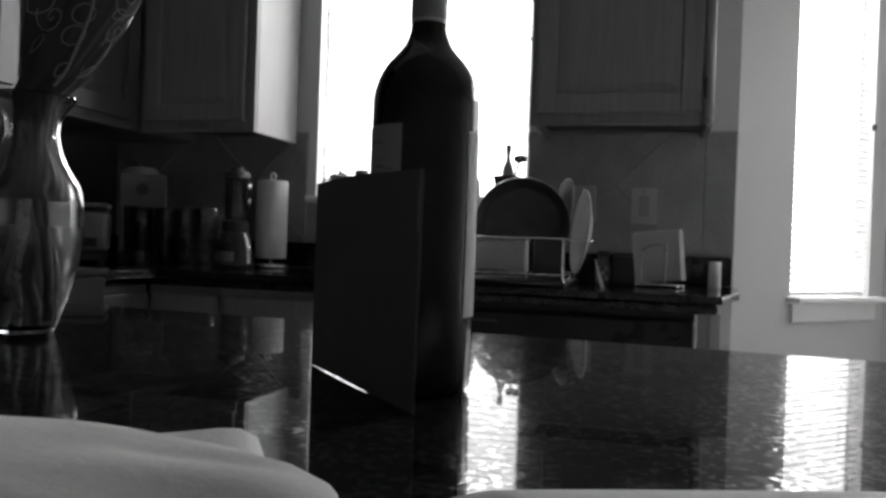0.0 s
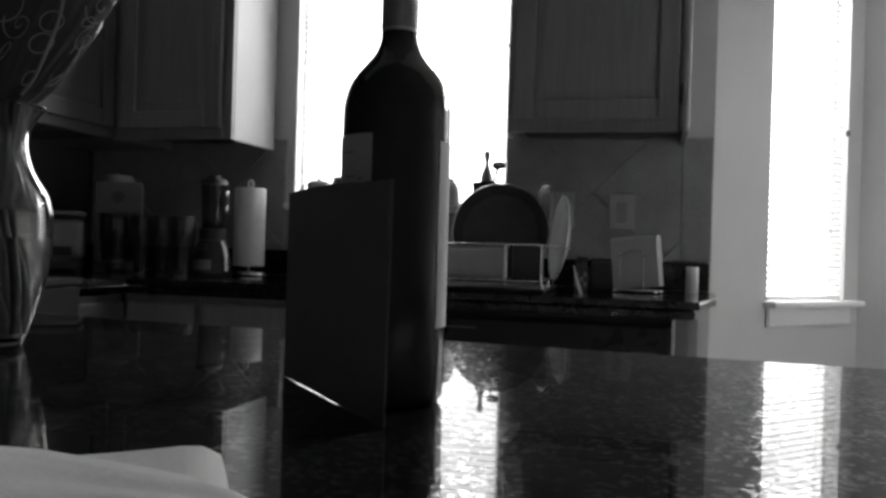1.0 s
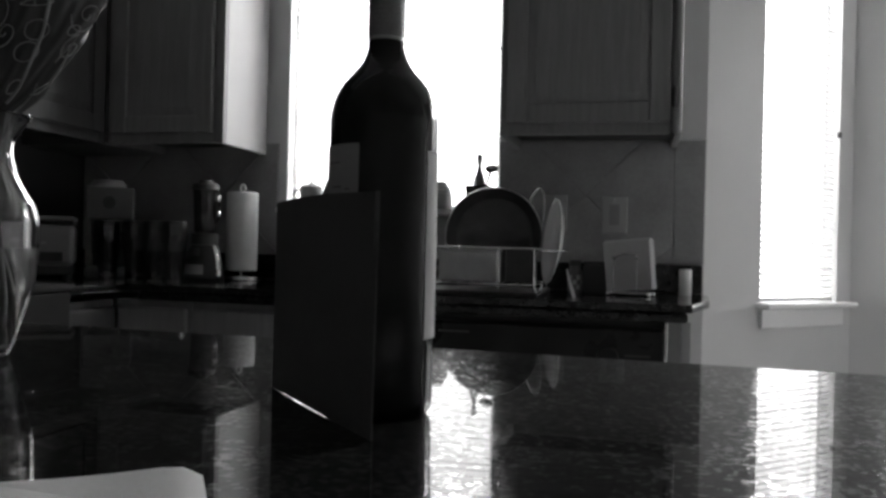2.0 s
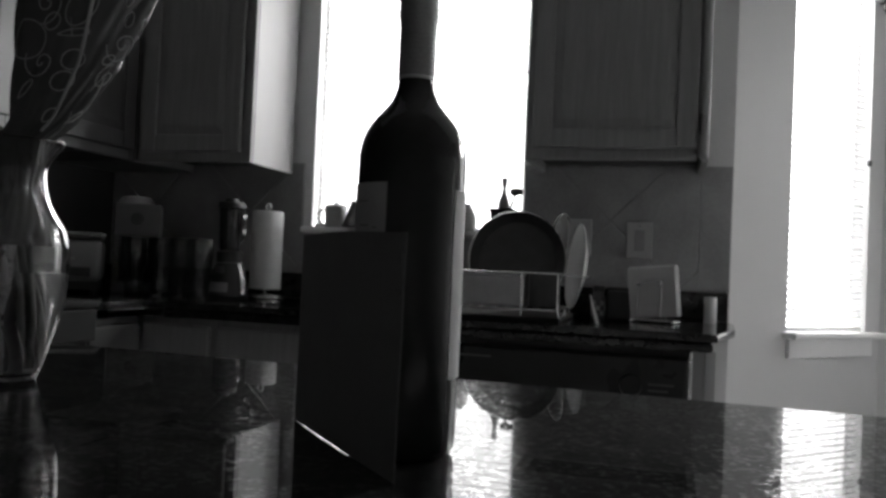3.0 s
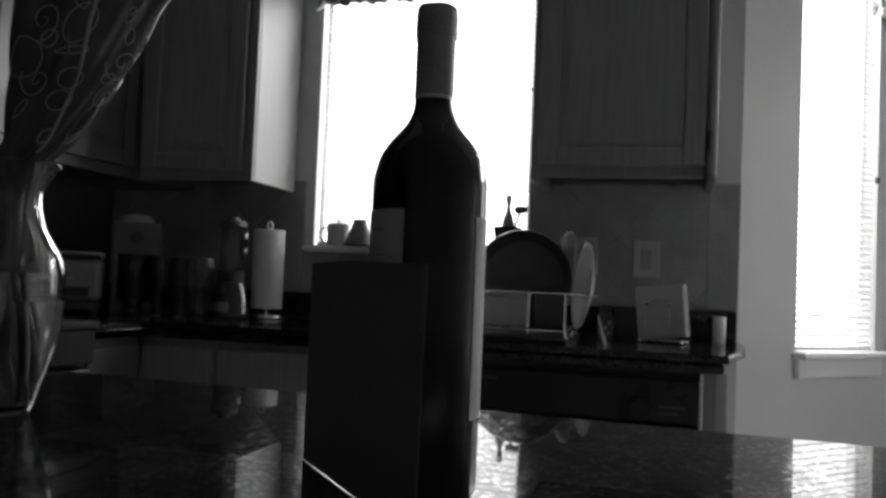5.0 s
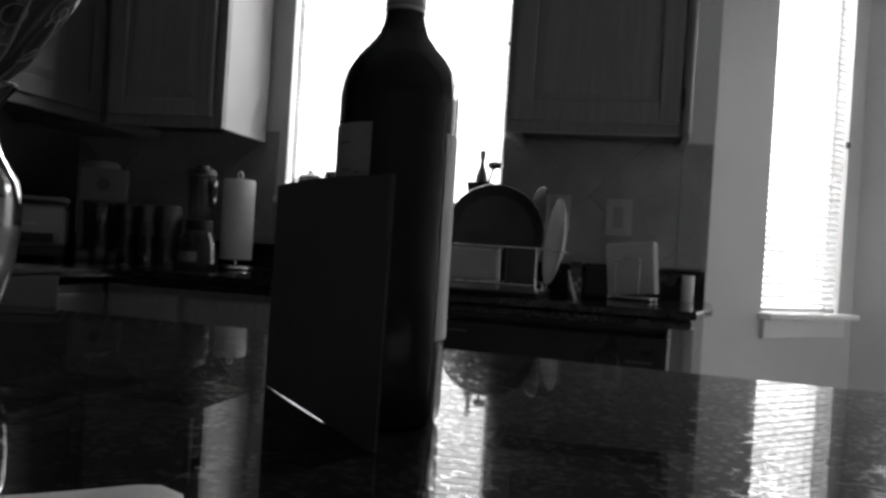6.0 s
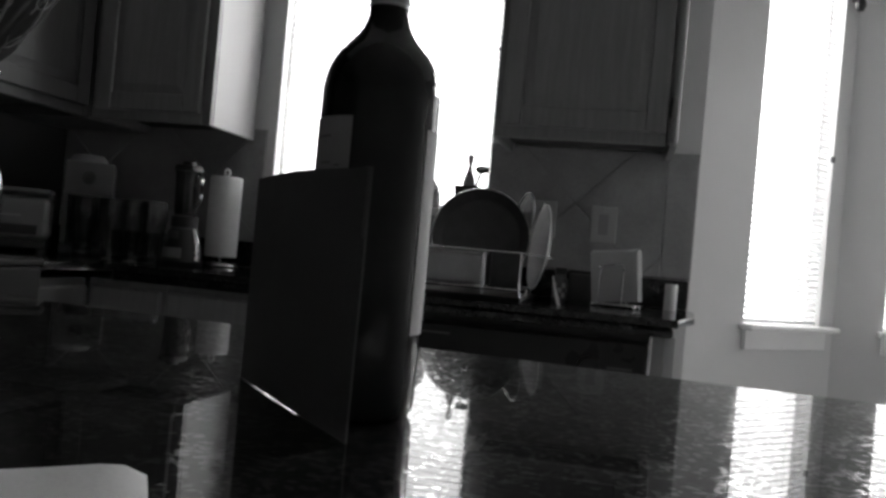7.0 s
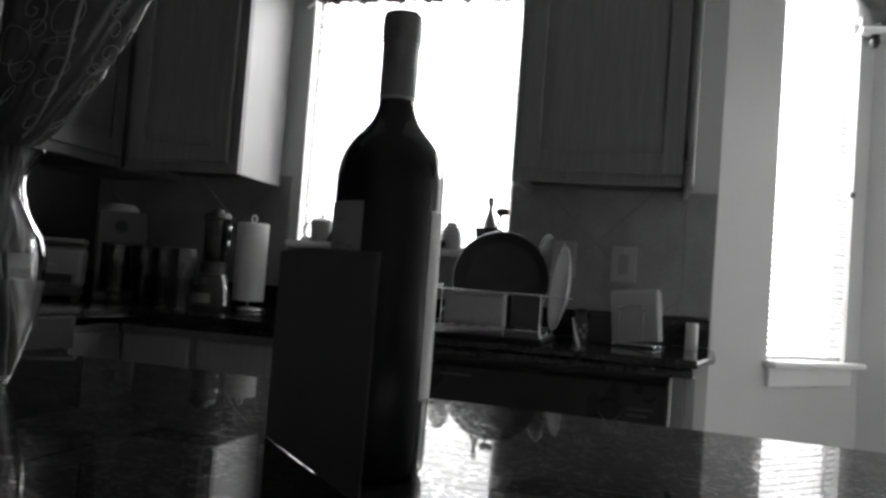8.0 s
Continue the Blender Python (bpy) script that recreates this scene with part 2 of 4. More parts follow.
def tube(points, radius, seg=8, bm=None, taper=None, closed=False):
    """A round bar along a line."""
    bm = bm or bmesh.new()
    pts = [Vector(p) for p in points]
    rings = []
    for i, p in enumerate(pts):
        a = pts[i - 1] if (i or closed) else p
        b = pts[(i + 1) % len(pts)] if (i + 1 < len(pts) or closed) else p
        d = (b - a).normalized()
        side = d.cross(Vector((0, 0, 1)))
        if side.length < 0.05:
            side = d.cross(Vector((0, 1, 0)))
        side.normalize()
        up = side.cross(d)
        r = radius if taper is None else radius + (taper - radius) * i / max(1, len(pts) - 1)
        rings.append([bm.verts.new(p + r * (math.cos(2 * math.pi * k / seg) * side + math.sin(2 * math.pi * k / seg) * up)) for k in range(seg)])
    for a, b in list(zip(rings, rings[1:])) + ([(rings[-1], rings[0])] if closed else []):
        for k in range(seg):
            bm.faces.new((a[k], a[(k + 1) % seg], b[(k + 1) % seg], b[k]))
    if not closed:
        bm.faces.new(rings[0])
        bm.faces.new(rings[-1])
    return bm


def prism(outline, z0, z1, bevel=0.0, seg=3):
    """A flat outline in plan, raised from z0 to z1."""
    bm = bmesh.new()
    low = [bm.verts.new((x, y, z0)) for x, y in outline]
    high = [bm.verts.new((x, y, z1)) for x, y in outline]
    bm.faces.new(low)
    bm.faces.new(high)
    n = len(outline)
    for i in range(n):
        bm.faces.new((low[i], low[(i + 1) % n], high[(i + 1) % n], high[i]))
    if bevel:
        es = [e for e in bm.edges if abs(e.verts[0].co.z - e.verts[1].co.z) < 1e-6]
        bmesh.ops.bevel(bm, geom=es, offset=bevel, segments=seg, affect="EDGES", profile=0.5)
    return bm


# ---- the room ----
BACK, LEFT, TOP = 3.0, -1.478, 2.75
C1, C2, C3, C4 = (0.747, 3.0), (1.292, 3.545), (2.75, 3.545), (3.3, 2.995)
CT = 0.906   # the wall counter's height
IT = 0.91   # the island's height


def structure(name, bm, material, label, category="wall", smooth=None):
    return tagged(part(name, bm, material, None, label, smooth), kind="structure", category=category)


structure("floor", box(LEFT - 0.2, 3.6, -2.6, 4.0, -0.1, 0.0), M_FLOOR, "plain pale kitchen floor", "floor")
structure("ceiling", box(LEFT - 0.2, 3.6, -2.6, 4.0, TOP, TOP + 0.1), M_CEIL, "white painted plaster ceiling", "ceiling")
structure("ground", box(-60, 60, 4.001, 80, -0.4, -0.3), M_OUTSIDE, "bright open ground outside the windows", "ground")
structure("wall_west", box(LEFT - 0.15, LEFT, -2.5, BACK + 0.15, 0, TOP), M_SHELL, "plaster wall behind the cabinets, coloured near black to keep the corner dark")
# Unseen closing walls, whitened to bounce light onto the cabinet fronts.
structure("wall_south", box(LEFT, 3.45, -2.5, -2.35, 0, TOP), M_CEIL, "unseen wall closing the room's far side, white to bounce light")
structure("wall_east", box(3.3, 3.45, -2.35, C4[1], 0, TOP), M_CEIL, "unseen wall beside the breakfast bay, white to bounce light")


def wall_with_window(name, a, b, s0, s1, z0, z1, label, thick=0.15):
    """A wall from a to b in plan with one opening between s0 and s1 along it; its room side is on the right of a to b."""
    a, b = Vector((*a, 0)), Vector((*b, 0))
    length = (b - a).length
    d = (b - a) / length
    m = Matrix.Translation(a) @ Matrix.Rotation(math.atan2(d.y, d.x), 4, "Z")
    bm = bmesh.new()
    for x0, x1, lo, hi in ((0, s0, 0, TOP), (s1, length, 0, TOP), (s0, s1, 0, z0), (s0, s1, z1, TOP)):
        box(x0, x1, 0, thick, lo, hi, bm=bm)
    bmesh.ops.remove_doubles(bm, verts=bm.verts[:], dist=1e-5)
    ob = structure(name, bm, M_WALL, label)
    ob.matrix_world = m
    return m


def window_unit(name, m, s0, s1, z0, z1, label, depth=0.05):
    """A window in an opening: frame, panes, and a blind in front of it."""
    w = thing(name, (0, 0, 0), label, "window", kind="structure")
    w.matrix_world = m
    fw = 0.018
    for nm, b in (("window_frame", (s0, s0 + fw, depth, depth + 0.04, z0, z1)), ("window_frame", (s1 - fw, s1, depth, depth + 0.04, z0, z1)),
                  ("window_frame", (s0 + fw, s1 - fw, depth, depth + 0.04, z0, z0 + fw)), ("window_frame", (s0 + fw, s1 - fw, depth, depth + 0.04, z1 - fw, z1))):
        part(nm, box(*b, bevel=0.004), M_TRIM, w)
    cells = ((s0 + fw, s1 - fw, z0 + fw, z1 - fw),)
    for x0, x1, lo, hi in cells:
        p = part("pane", box(x0, x1, depth + 0.018, depth + 0.022, lo, hi), M_PANE, w)
        p.visible_shadow = False
    return w


def blind(m, s0, s1, z0, z1, label, tilt=5, y=0.022):
    """A horizontal slat blind hung inside the opening."""
    w = thing("window_blind", (0, 0, 0), label, "blind", group="blinds in the windows")
    w.matrix_world = m
    part("headrail", box(s0 + 0.008, s1 - 0.008, y - 0.018, y + 0.018, z1 - 0.03, z1 - 0.002, bevel=0.002), M_TRIM, w)
    part("bottom_rail", box(s0 + 0.01, s1 - 0.01, y - 0.013, y + 0.013, z0 + 0.004, z0 + 0.018, bevel=0.003), M_TRIM, w)
    bm = bmesh.new()
    cross = [(-0.0125, -0.0012), (-0.006, 0.0006), (0.0, 0.0012), (0.006, 0.0006), (0.0125, -0.0012)]
    ends = []
    for x in (s0 + 0.005, s1 - 0.005):
        ends.append(([bm.verts.new((x, u, v)) for u, v in cross], [bm.verts.new((x, u, v - 0.0005)) for u, v in cross]))
    for k in range(4):
        for layer in (0, 1):
            bm.faces.new((ends[0][layer][k], ends[0][layer][k + 1], ends[1][layer][k + 1], ends[1][layer][k]))
    first = part("slat", bm, M_SLAT, w, smooth=60)
    z, k = z0 + 0.035, 0
    while z < z1 - 0.035:
        ob = first if k == 0 else new("slat", first.data)
        ob.parent = w
        ob.location = (0, y, z)
        ob.rotation_euler = (radians(tilt + random.uniform(-1.5, 1.5)), 0, 0)
        z, k = z + 0.0215, k + 1
    for x in (s0 + 0.09, s1 - 0.09):
        for dy in (-0.0135, 0.0135):
            part("ladder_cord", tube([(x, y + dy, z0 + 0.01), (x, y + dy, z1 - 0.02)], 0.0008, 5), M_TRIM, w)
    return w


def sill(m, s0, s1, z, label, apron=True, out=0.05, inner=0.045):
    w = thing("window_sill", (0, 0, 0), label, "window sill", kind="structure")
    w.matrix_world = m
    part("sill_board", box(s0 - 0.02, s1 + 0.055, -out, inner, z - 0.02, z, bevel=0.006, seg=3), M_TRIM, w)
    if apron:
        part("apron", box(s0 - 0.004, s1 + 0.02, -0.016, -0.001, z - 0.083, z - 0.0205, bevel=0.003), M_TRIM, w)
    return w


WX0, WX1 = -0.658, 0.097
m_back = wall_with_window("wall_north", (LEFT, BACK), C1, WX0 - LEFT, WX1 - LEFT, 1.151, 2.10, "grey painted wall behind the sink with a wide window")
m_bay1 = wall_with_window("wall_bay_west", C1, C2, 0.270, 0.688, 0.870, 2.285, "smooth grey painted wall of the breakfast bay", thick=0.095)
m_bay2 = wall_with_window("wall_bay_north", C2, C3, 0.165, 1.27, 0.870, 2.285, "smooth grey painted wall in the middle of the bay", thick=0.095)
# Unseen closing wall without a window, whitened for bounce light.
far = Vector((*C4, 0)) - Vector((*C3, 0))
ob = structure("wall_bay_east", box(0, far.length, 0, 0.095, 0, TOP), M_CEIL, "unseen wall closing the breakfast bay, white to bounce light")
ob.matrix_world = Matrix.Translation((*C3, 0)) @ Matrix.Rotation(math.atan2(far.y, far.x), 4, "Z")
window_unit("window_1", m_back, WX0 - LEFT, WX1 - LEFT, 1.151, 2.10, "wide sink window blown out by bright daylight")
window_unit("window_2", m_bay1, 0.270, 0.688, 0.870, 2.285, "tall narrow bay window full of bright daylight")
window_unit("window_3", m_bay2, 0.165, 1.27, 0.870, 2.285, "broad bay window beside the corner")
blind(m_back, WX0 - LEFT, WX1 - LEFT, 1.154, 2.095, "open white slat blind over the sink", tilt=6)
blind(m_bay1, 0.270, 0.688, 0.873, 2.280, "open white slat blind in the narrow bay window", tilt=34)
blind(m_bay2, 0.165, 1.27, 0.873, 2.280, "open white slat blind in the broad bay window", tilt=34)
sill(m_back, WX0 - LEFT, WX1 - LEFT - 0.04, 1.158, "white painted sill carrying a mug and jars", apron=False)
sill(m_bay1, 0.270, 0.688, 0.874, "white painted sill with a moulded apron")
sill(m_bay2, 0.165, 1.27, 0.874, "white painted sill in the middle of the bay")


def outside_light(name, m, s0, s1, z0, z1, glow=SKY_GLOW):
    """The higher sky over one window, shining in and down."""
    mid = Vector(((s0 + s1) / 2, 0.0, (z0 + z1) / 2))
    c = m @ (mid + Vector((0, 0.85, 0.95)))
    daylight(name, c, m @ (mid + Vector((0, -0.2, 0.0))) - c, (s1 - s0) + 0.5, 1.1, glow)


outside_light("sky_sink_window", m_back, WX0 - LEFT, WX1 - LEFT, 1.151, 2.10)
outside_light("sky_bay_west", m_bay1, 0.270, 0.688, 0.870, 2.285)
outside_light("sky_bay_north", m_bay2, 0.165, 1.27, 0.870, 2.285)

# bright hazy distance beyond the windows
bm = bmesh.new()
arc = []
for k in range(25):
    a = radians(-20 + 220 * k / 24)
    arc.append([bm.verts.new((0.9 + 14 * math.cos(a), 4.0 + 14 * math.sin(a), z)) for z in (-0.3, 9.0)])
for p, q in zip(arc, arc[1:]):
    bm.faces.new((p[0], q[0], q[1], p[1]))
structure("backdrop", bm, M_HAZE, "plain white overcast sky glow beyond the windows", "sky")

# sheer curtain drawn to one side of the sink window
cu = thing("sheer_curtain", (0, 3.041, 1.19), "thin white sheer curtain drawn aside in the sink window", "curtain")
bm = bmesh.new()
cols = []
for k in range(81):
    x = -0.625 + 0.17 * k / 80
    off = 0.004 * math.sin(k * 0.75) + 0.0015 * math.sin(k * 1.9 + 1)
    cols.append([bm.verts.new((x + 0.006 * math.sin(j * 0.8 + k * 0.1), off, 0.9 * j / 8)) for j in range(9)])
for a, b in zip(cols, cols[1:]):
    for j in range(8):
        bm.faces.new((a[j], b[j], b[j + 1], a[j + 1]))
part("cloth", bm, M_SHEER, cu, smooth=80).modifiers.new("thickness", "SOLIDIFY").thickness = 0.0004

# valance over the sink window
val = thing("window_valance", (0, 2.955, 1.992), "short dark gathered valance above the sink window", "valance")
bm = bmesh.new()
cols = []
for k in range(121):
    x = -0.66 + 0.80 * k / 120
    off = 0.010 * math.sin(k * 0.9) + 0.005 * math.sin(k * 2.3)
    cols.append([bm.verts.new((x, off * (1 - 0.4 * j / 5), 0.004 * math.sin(k * 0.35) * (1 - j / 5) + 0.25 * j / 5)) for j in range(6)])
for a, b in zip(cols, cols[1:]):
    for j in range(5):
        bm.faces.new((a[j], b[j], b[j + 1], a[j + 1]))
cl = part("cloth", bm, M_CLOTH, val, smooth=80)
cl.modifiers.new("thickness", "SOLIDIFY").thickness = 0.0015
part("rod", tube([(-0.70, 0, 0.245), (0.15, 0, 0.245)], 0.006), M_STEEL, val)
part("bracket", tube(smoothed([(-0.655, 0.045, 0.02), (-0.665, 0.0, -0.012), (-0.640, -0.01, 0.0), (-0.63, 0.0, 0.03)]), 0.006), M_TRIM, val)

# swag and rod at the bay's corner
sw = thing("curtain_rod", (1.258, 3.46, 2.038), "curtain rod with a draped scarf in the bay's corner", "curtain rod")
part("shelf_bracket", box(-0.035, 0.12, -0.02, 0.085, 0.0, 0.022, bevel=0.008), M_TRIM, sw)
part("finial", lathe([(0, -0.048), (0.012, -0.045), (0.019, -0.03), (0.017, -0.016), (0.010, -0.008), (0.016, -0.004), (0.016, 0.0), (0, 0.0)], 24, at=(0.02, 0.02, 0)), M_HINGE, sw, smooth=40)
part("rod", tube([(0.0, 0.03, 0.04), (1.40, 0.03, 0.04)], 0.009, 12), M_STEEL, sw, smooth=60)
bm = bmesh.new()
cols = []
for k in range(61):
    u = k / 60
    x = -0.05 + 1.36 * u
    sag = 0.10 * abs(math.sin(u * math.pi * 2))
    cols.append([bm.verts.new((x, 0.03 + 0.02 * math.sin(k * 1.1 + j) + 0.012 * math.cos(3 * j), 0.012 - 0.02 * math.sin(k * 0.7) + (0.20 - sag) * j / 6 + 0.0)) for j in range(7)])
for a, b in zip(cols, cols[1:]):
    for j in range(6):
        bm.faces.new((a[j], b[j], b[j + 1], a[j + 1]))
cl = part("scarf", bm, M_CLOTH, sw, smooth=80)
cl.modifiers.new("thickness", "SOLIDIFY").thickness = 0.002


# ---- cabinets ----
def panel_door(parent, x0, x1, z0, z1, y, material=M_WOOD, hinge=None, rail=0.055):
    """A raised-panel door whose face looks along -y, in the parent's space."""
    d = part("door", box(x0, x0 + rail, y, y + 0.019, z0, z1, bevel=0.003), material, parent)
    part("stile", box(x1 - rail, x1, y, y + 0.019, z0, z1, bevel=0.003), material, d)
    part("rail", box(x0 + rail, x1 - rail, y, y + 0.019, z0, z0 + rail, bevel=0.003), material, d)
    part("rail", box(x0 + rail, x1 - rail, y, y + 0.019, z1 - rail, z1, bevel=0.003), material, d)
    bm = bmesh.new()
    a = (x0 + rail, x1 - rail, z0 + rail, z1 - rail)
    g = 0.028
    outer = [bm.verts.new(p) for p in ((a[0], y + 0.0085, a[2]), (a[1], y + 0.0085, a[2]), (a[1], y + 0.0085, a[3]), (a[0], y + 0.0085, a[3]))]
    inner = [bm.verts.new(p) for p in ((a[0] + g, y + 0.0035, a[2] + g), (a[1] - g, y + 0.0035, a[2] + g), (a[1] - g, y + 0.0035, a[3] - g), (a[0] + g, y + 0.0035, a[3] - g))]
    back = [bm.verts.new((v.co.x, y + 0.018, v.co.z)) for v in outer]
    bm.faces.new(inner)
    bm.faces.new(back)
    for k in range(4):
        q = (k + 1) % 4
        bm.faces.new((outer[k], outer[q], inner[q], inner[k]))
        bm.faces.new((back[k], back[q], outer[q], outer[k]))
    part("raised_panel", bm, material, d)
    if hinge:
        for hz in hinge[1:]:
            hb = box(hinge[0] - 0.007, hinge[0] + 0.007, y - 0.004, y + 0.006, hz - 0.025, hz + 0.025, bevel=0.003)
            lathe([(0, -0.03), (0.004, -0.028), (0.004, 0.028), (0, 0.03)], 10, hb, (hinge[0], y - 0.005, hz))
            part("hinge", hb, M_HINGE, d, "dark bronze butt hinge")
    return d


def wall_cabinet(x0, x1, front, z0, z1, label, side=None, doors=1, hinge_right=False, depth=0.32, material=M_WOOD, rounded=0.0):
    """A wall cabinet that looks along -y in its own space; its origin is at its front left bottom corner."""
    c = thing("wall_cabinet", (x0, front, z0), label, "cabinet", group="wall cabinets")
    w, h = x1 - x0, z1 - z0
    part("body", box(0.0185, w - 0.019, 0.021, depth - 0.0125, 0.041, h, bevel=0.002), material, c)
    part("side_panel", box(0.0, 0.018, 0.021, depth - 0.0125, 0.0, h, bevel=0.0015), material, c)
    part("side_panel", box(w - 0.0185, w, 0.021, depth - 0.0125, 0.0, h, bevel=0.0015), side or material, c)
    part("face_frame", box(0.0, w - 0.0305, 0.0, 0.02, 0.0, 0.045, bevel=0.004), material, c)
    part("face_frame", box(w - 0.030, w, 0.0005 - 1.3 * rounded, 0.0205, 0.0, h, bevel=max(0.003, rounded), seg=5), material, c)
    part("face_frame", box(0.0, 0.034, 0.0005, 0.0205, 0.0455, h, bevel=0.003), material, c)
    part("bottom_panel", box(0.0185, w - 0.019, 0.021, depth - 0.0125, 0.028, 0.0405), M_UNDER, c, "underside coloured dark for shade")
    dw = (w - 0.05) / doors
    for k in range(doors):
        a = 0.022 + k * dw
        hz = (a + dw + 0.006, 0.098, h - 0.098) if hinge_right else None
        panel_door(c, a, a + dw - 0.004, 0.032, h - 0.03, -0.0195, material, hz)
    return c


UB, UBL, TILE_TOP = 1.358, 1.343, 1.384
wall_cabinet(0.150, 0.657, 2.68, UB, 2.30, "oak wall cabinet with a raised-panel door beside the window", hinge_right=True, rounded=0.0135)
wall_cabinet(-1.150, -0.733, 2.68, UBL, 2.30, "dark oak wall cabinet with its window-side end panel coloured paler", side=M_WOODSIDE)
cab = wall_cabinet(0.0, 0.53, 0.0, 0.0, 0.93, "oak corner wall cabinet on the side wall, coloured darker for shade", material=M_WOODSHADE)
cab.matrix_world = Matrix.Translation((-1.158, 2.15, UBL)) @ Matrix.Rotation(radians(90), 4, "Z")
cab = wall_cabinet(0.0, 0.75, 0.0, 0.0, 0.93, "pale painted cabinet over the range", material=M_PALE, depth=0.32)
cab.matrix_world = Matrix.Translation((-1.140, 1.392, UBL + 0.01)) @ Matrix.Rotation(radians(90), 4, "Z")
structure("corner_filler", box(LEFT + 0.002, -1.1595, 2.682, 2.998, UBL, 2.30), M_WOOD, "dark oak filler in the cabinet corner", "cabinet")

# base units along the back wall
def base_unit(x0, x1, label, doors=1, wood=M_WOOD):
    c = thing("base_cabinet", (x0, 2.385, 0.0), label, "cabinet", group="base cabinets")
    w = x1 - x0
    part("body", box(0.0, w - 0.002, 0.02, 0.612, 0.1, CT - 0.0455), wood, c)
    part("plinth", box(0.0, w - 0.002, 0.08, 0.1, 0.0, 0.099), M_BLACKMATTE, c)
    part("drawer_front", box(0.012, w - 0.012, 0.0, 0.0195, CT - 0.20, CT - 0.065, bevel=0.006), wood, c)
    dw = (w - 0.024) / doors
    for k in range(doors):
        panel_door(c, 0.012 + k * dw, 0.012 + (k + 1) * dw - 0.004, 0.13, CT - 0.215, 0.0, wood)
    return c


base_unit(-0.90, -0.66, "narrow oak base cabinet in the corner")
side = base_unit(0.0, 0.236, "oak base cabinet by the range, coloured darker for shade", 1, M_WOODSHADE)
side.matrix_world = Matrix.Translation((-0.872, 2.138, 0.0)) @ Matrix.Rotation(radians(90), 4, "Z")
base_unit(-0.66, 0.005, "oak sink cabinet with a drawer front", 2)
dw = thing("dishwasher", (0.008, 2.38, 0.0), "black built-in dishwasher under the counter", "dishwasher")
part("body", box(0.0, 0.612, 0.03, 0.60, 0.1, CT - 0.045), M_BLACKMATTE, dw)
part("door", box(0.004, 0.606, 0.0, 0.029, 0.12, 0.735, bevel=0.006), M_BLACK, dw)
part("control_panel", box(0.004, 0.606, -0.006, 0.029, 0.74, CT - 0.062, bevel=0.008), M_BLACK, dw)
for x0, x1, z in ((0.515, 0.575, 0.775), (0.515, 0.562, 0.760), (0.05, 0.13, 0.815)):
    part("label_bar", box(x0, x1, -0.0064, -0.0058, z, z + 0.005), M_LABELBAR, dw)
dial = part("dial", lathe([(0, -0.012), (0.024, -0.012), (0.028, 0.0), (0, 0.0)], 28), M_BLACK, dw)
dial.matrix_basis = pose(0.474, -0.0065, 0.772, -90)
part("trim_strip", box(0.6065, 0.615, -0.004, 0.02, 0.1, CT - 0.045, bevel=0.002), M_STEEL, dw)
ep = thing("end_panel", (0.621, 2.378, 0.0), "pale end panel beside the dishwasher", "panel")
part("stile", box(0.0, 0.031, 0.0, 0.03, 0.0, CT - 0.041, bevel=0.002), M_WOOD, ep)
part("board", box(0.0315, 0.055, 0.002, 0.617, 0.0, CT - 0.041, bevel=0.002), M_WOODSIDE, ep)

# white range on the side wall, its enamel coloured near black for dim light
rg = thing("range", (LEFT + 0.003, 1.375, 0.0), "white freestanding range coloured near black for its dim corner", "range")
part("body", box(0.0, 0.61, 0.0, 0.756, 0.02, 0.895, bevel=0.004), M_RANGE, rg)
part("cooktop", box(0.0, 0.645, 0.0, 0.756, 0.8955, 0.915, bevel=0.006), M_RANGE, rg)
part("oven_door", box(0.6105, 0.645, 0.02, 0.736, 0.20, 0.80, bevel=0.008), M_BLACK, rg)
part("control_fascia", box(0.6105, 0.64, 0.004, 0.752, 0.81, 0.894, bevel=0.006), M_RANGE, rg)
part("handle", tube([(0.67, 0.08, 0.77), (0.67, 0.68, 0.77)], 0.011, 12), M_STEEL, rg, smooth=60)
for k in range(4):
    burner = lathe([(0.075, 0), (0.085, 0.004), (0.085, 0.008), (0.07, 0.008), (0.07, 0.0)], 24, at=(0.18 + 0.28 * (k % 2), 0.2 + 0.36 * (k // 2), 0.9155))
    part("burner_ring", burner, M_BLACKMATTE, rg)

# counters
lc = thing("countertop", (0, 0, 0), "dark polished granite worktop with a rounded edge", "countertop")
part("slab", prism([(LEFT + 0.001, BACK - 0.001), (LEFT + 0.001, 2.136), (-0.845, 2.136), (-0.845, 2.36), (0.677, 2.36), (0.735, 2.62), (0.750, 2.85), (0.745, BACK - 0.001)], CT - 0.02, CT, bevel=0.006, seg=4), M_GRANITE, lc)
part("front_edge", box(-0.81, 0.668, 2.363, 2.40, CT - 0.044, CT - 0.0205, bevel=0.008, seg=4), M_GRANITE, lc)
part("upstand", box(LEFT + 0.022, 0.742, BACK - 0.021, BACK - 0.001, CT + 0.0005, CT + 0.088, bevel=0.003), M_GRANITE, lc)
part("upstand", box(LEFT + 0.001, LEFT + 0.021, 2.136, BACK - 0.001, CT + 0.0005, CT + 0.088, bevel=0.003), M_GRANITE, lc)

isl = thing("kitchen_island", (0, 0, 0), "island with a dark polished granite top", "island")
def isl_edge(x):
    return 1.290 - 0.060 * x
part("granite_top", prism([(-0.42, isl_edge(-0.42)), (-0.42, -0.30), (2.0, -0.45), (2.0, isl_edge(2.0))], IT - 0.035, IT, bevel=0.007, seg=4), M_GRANITE, isl)
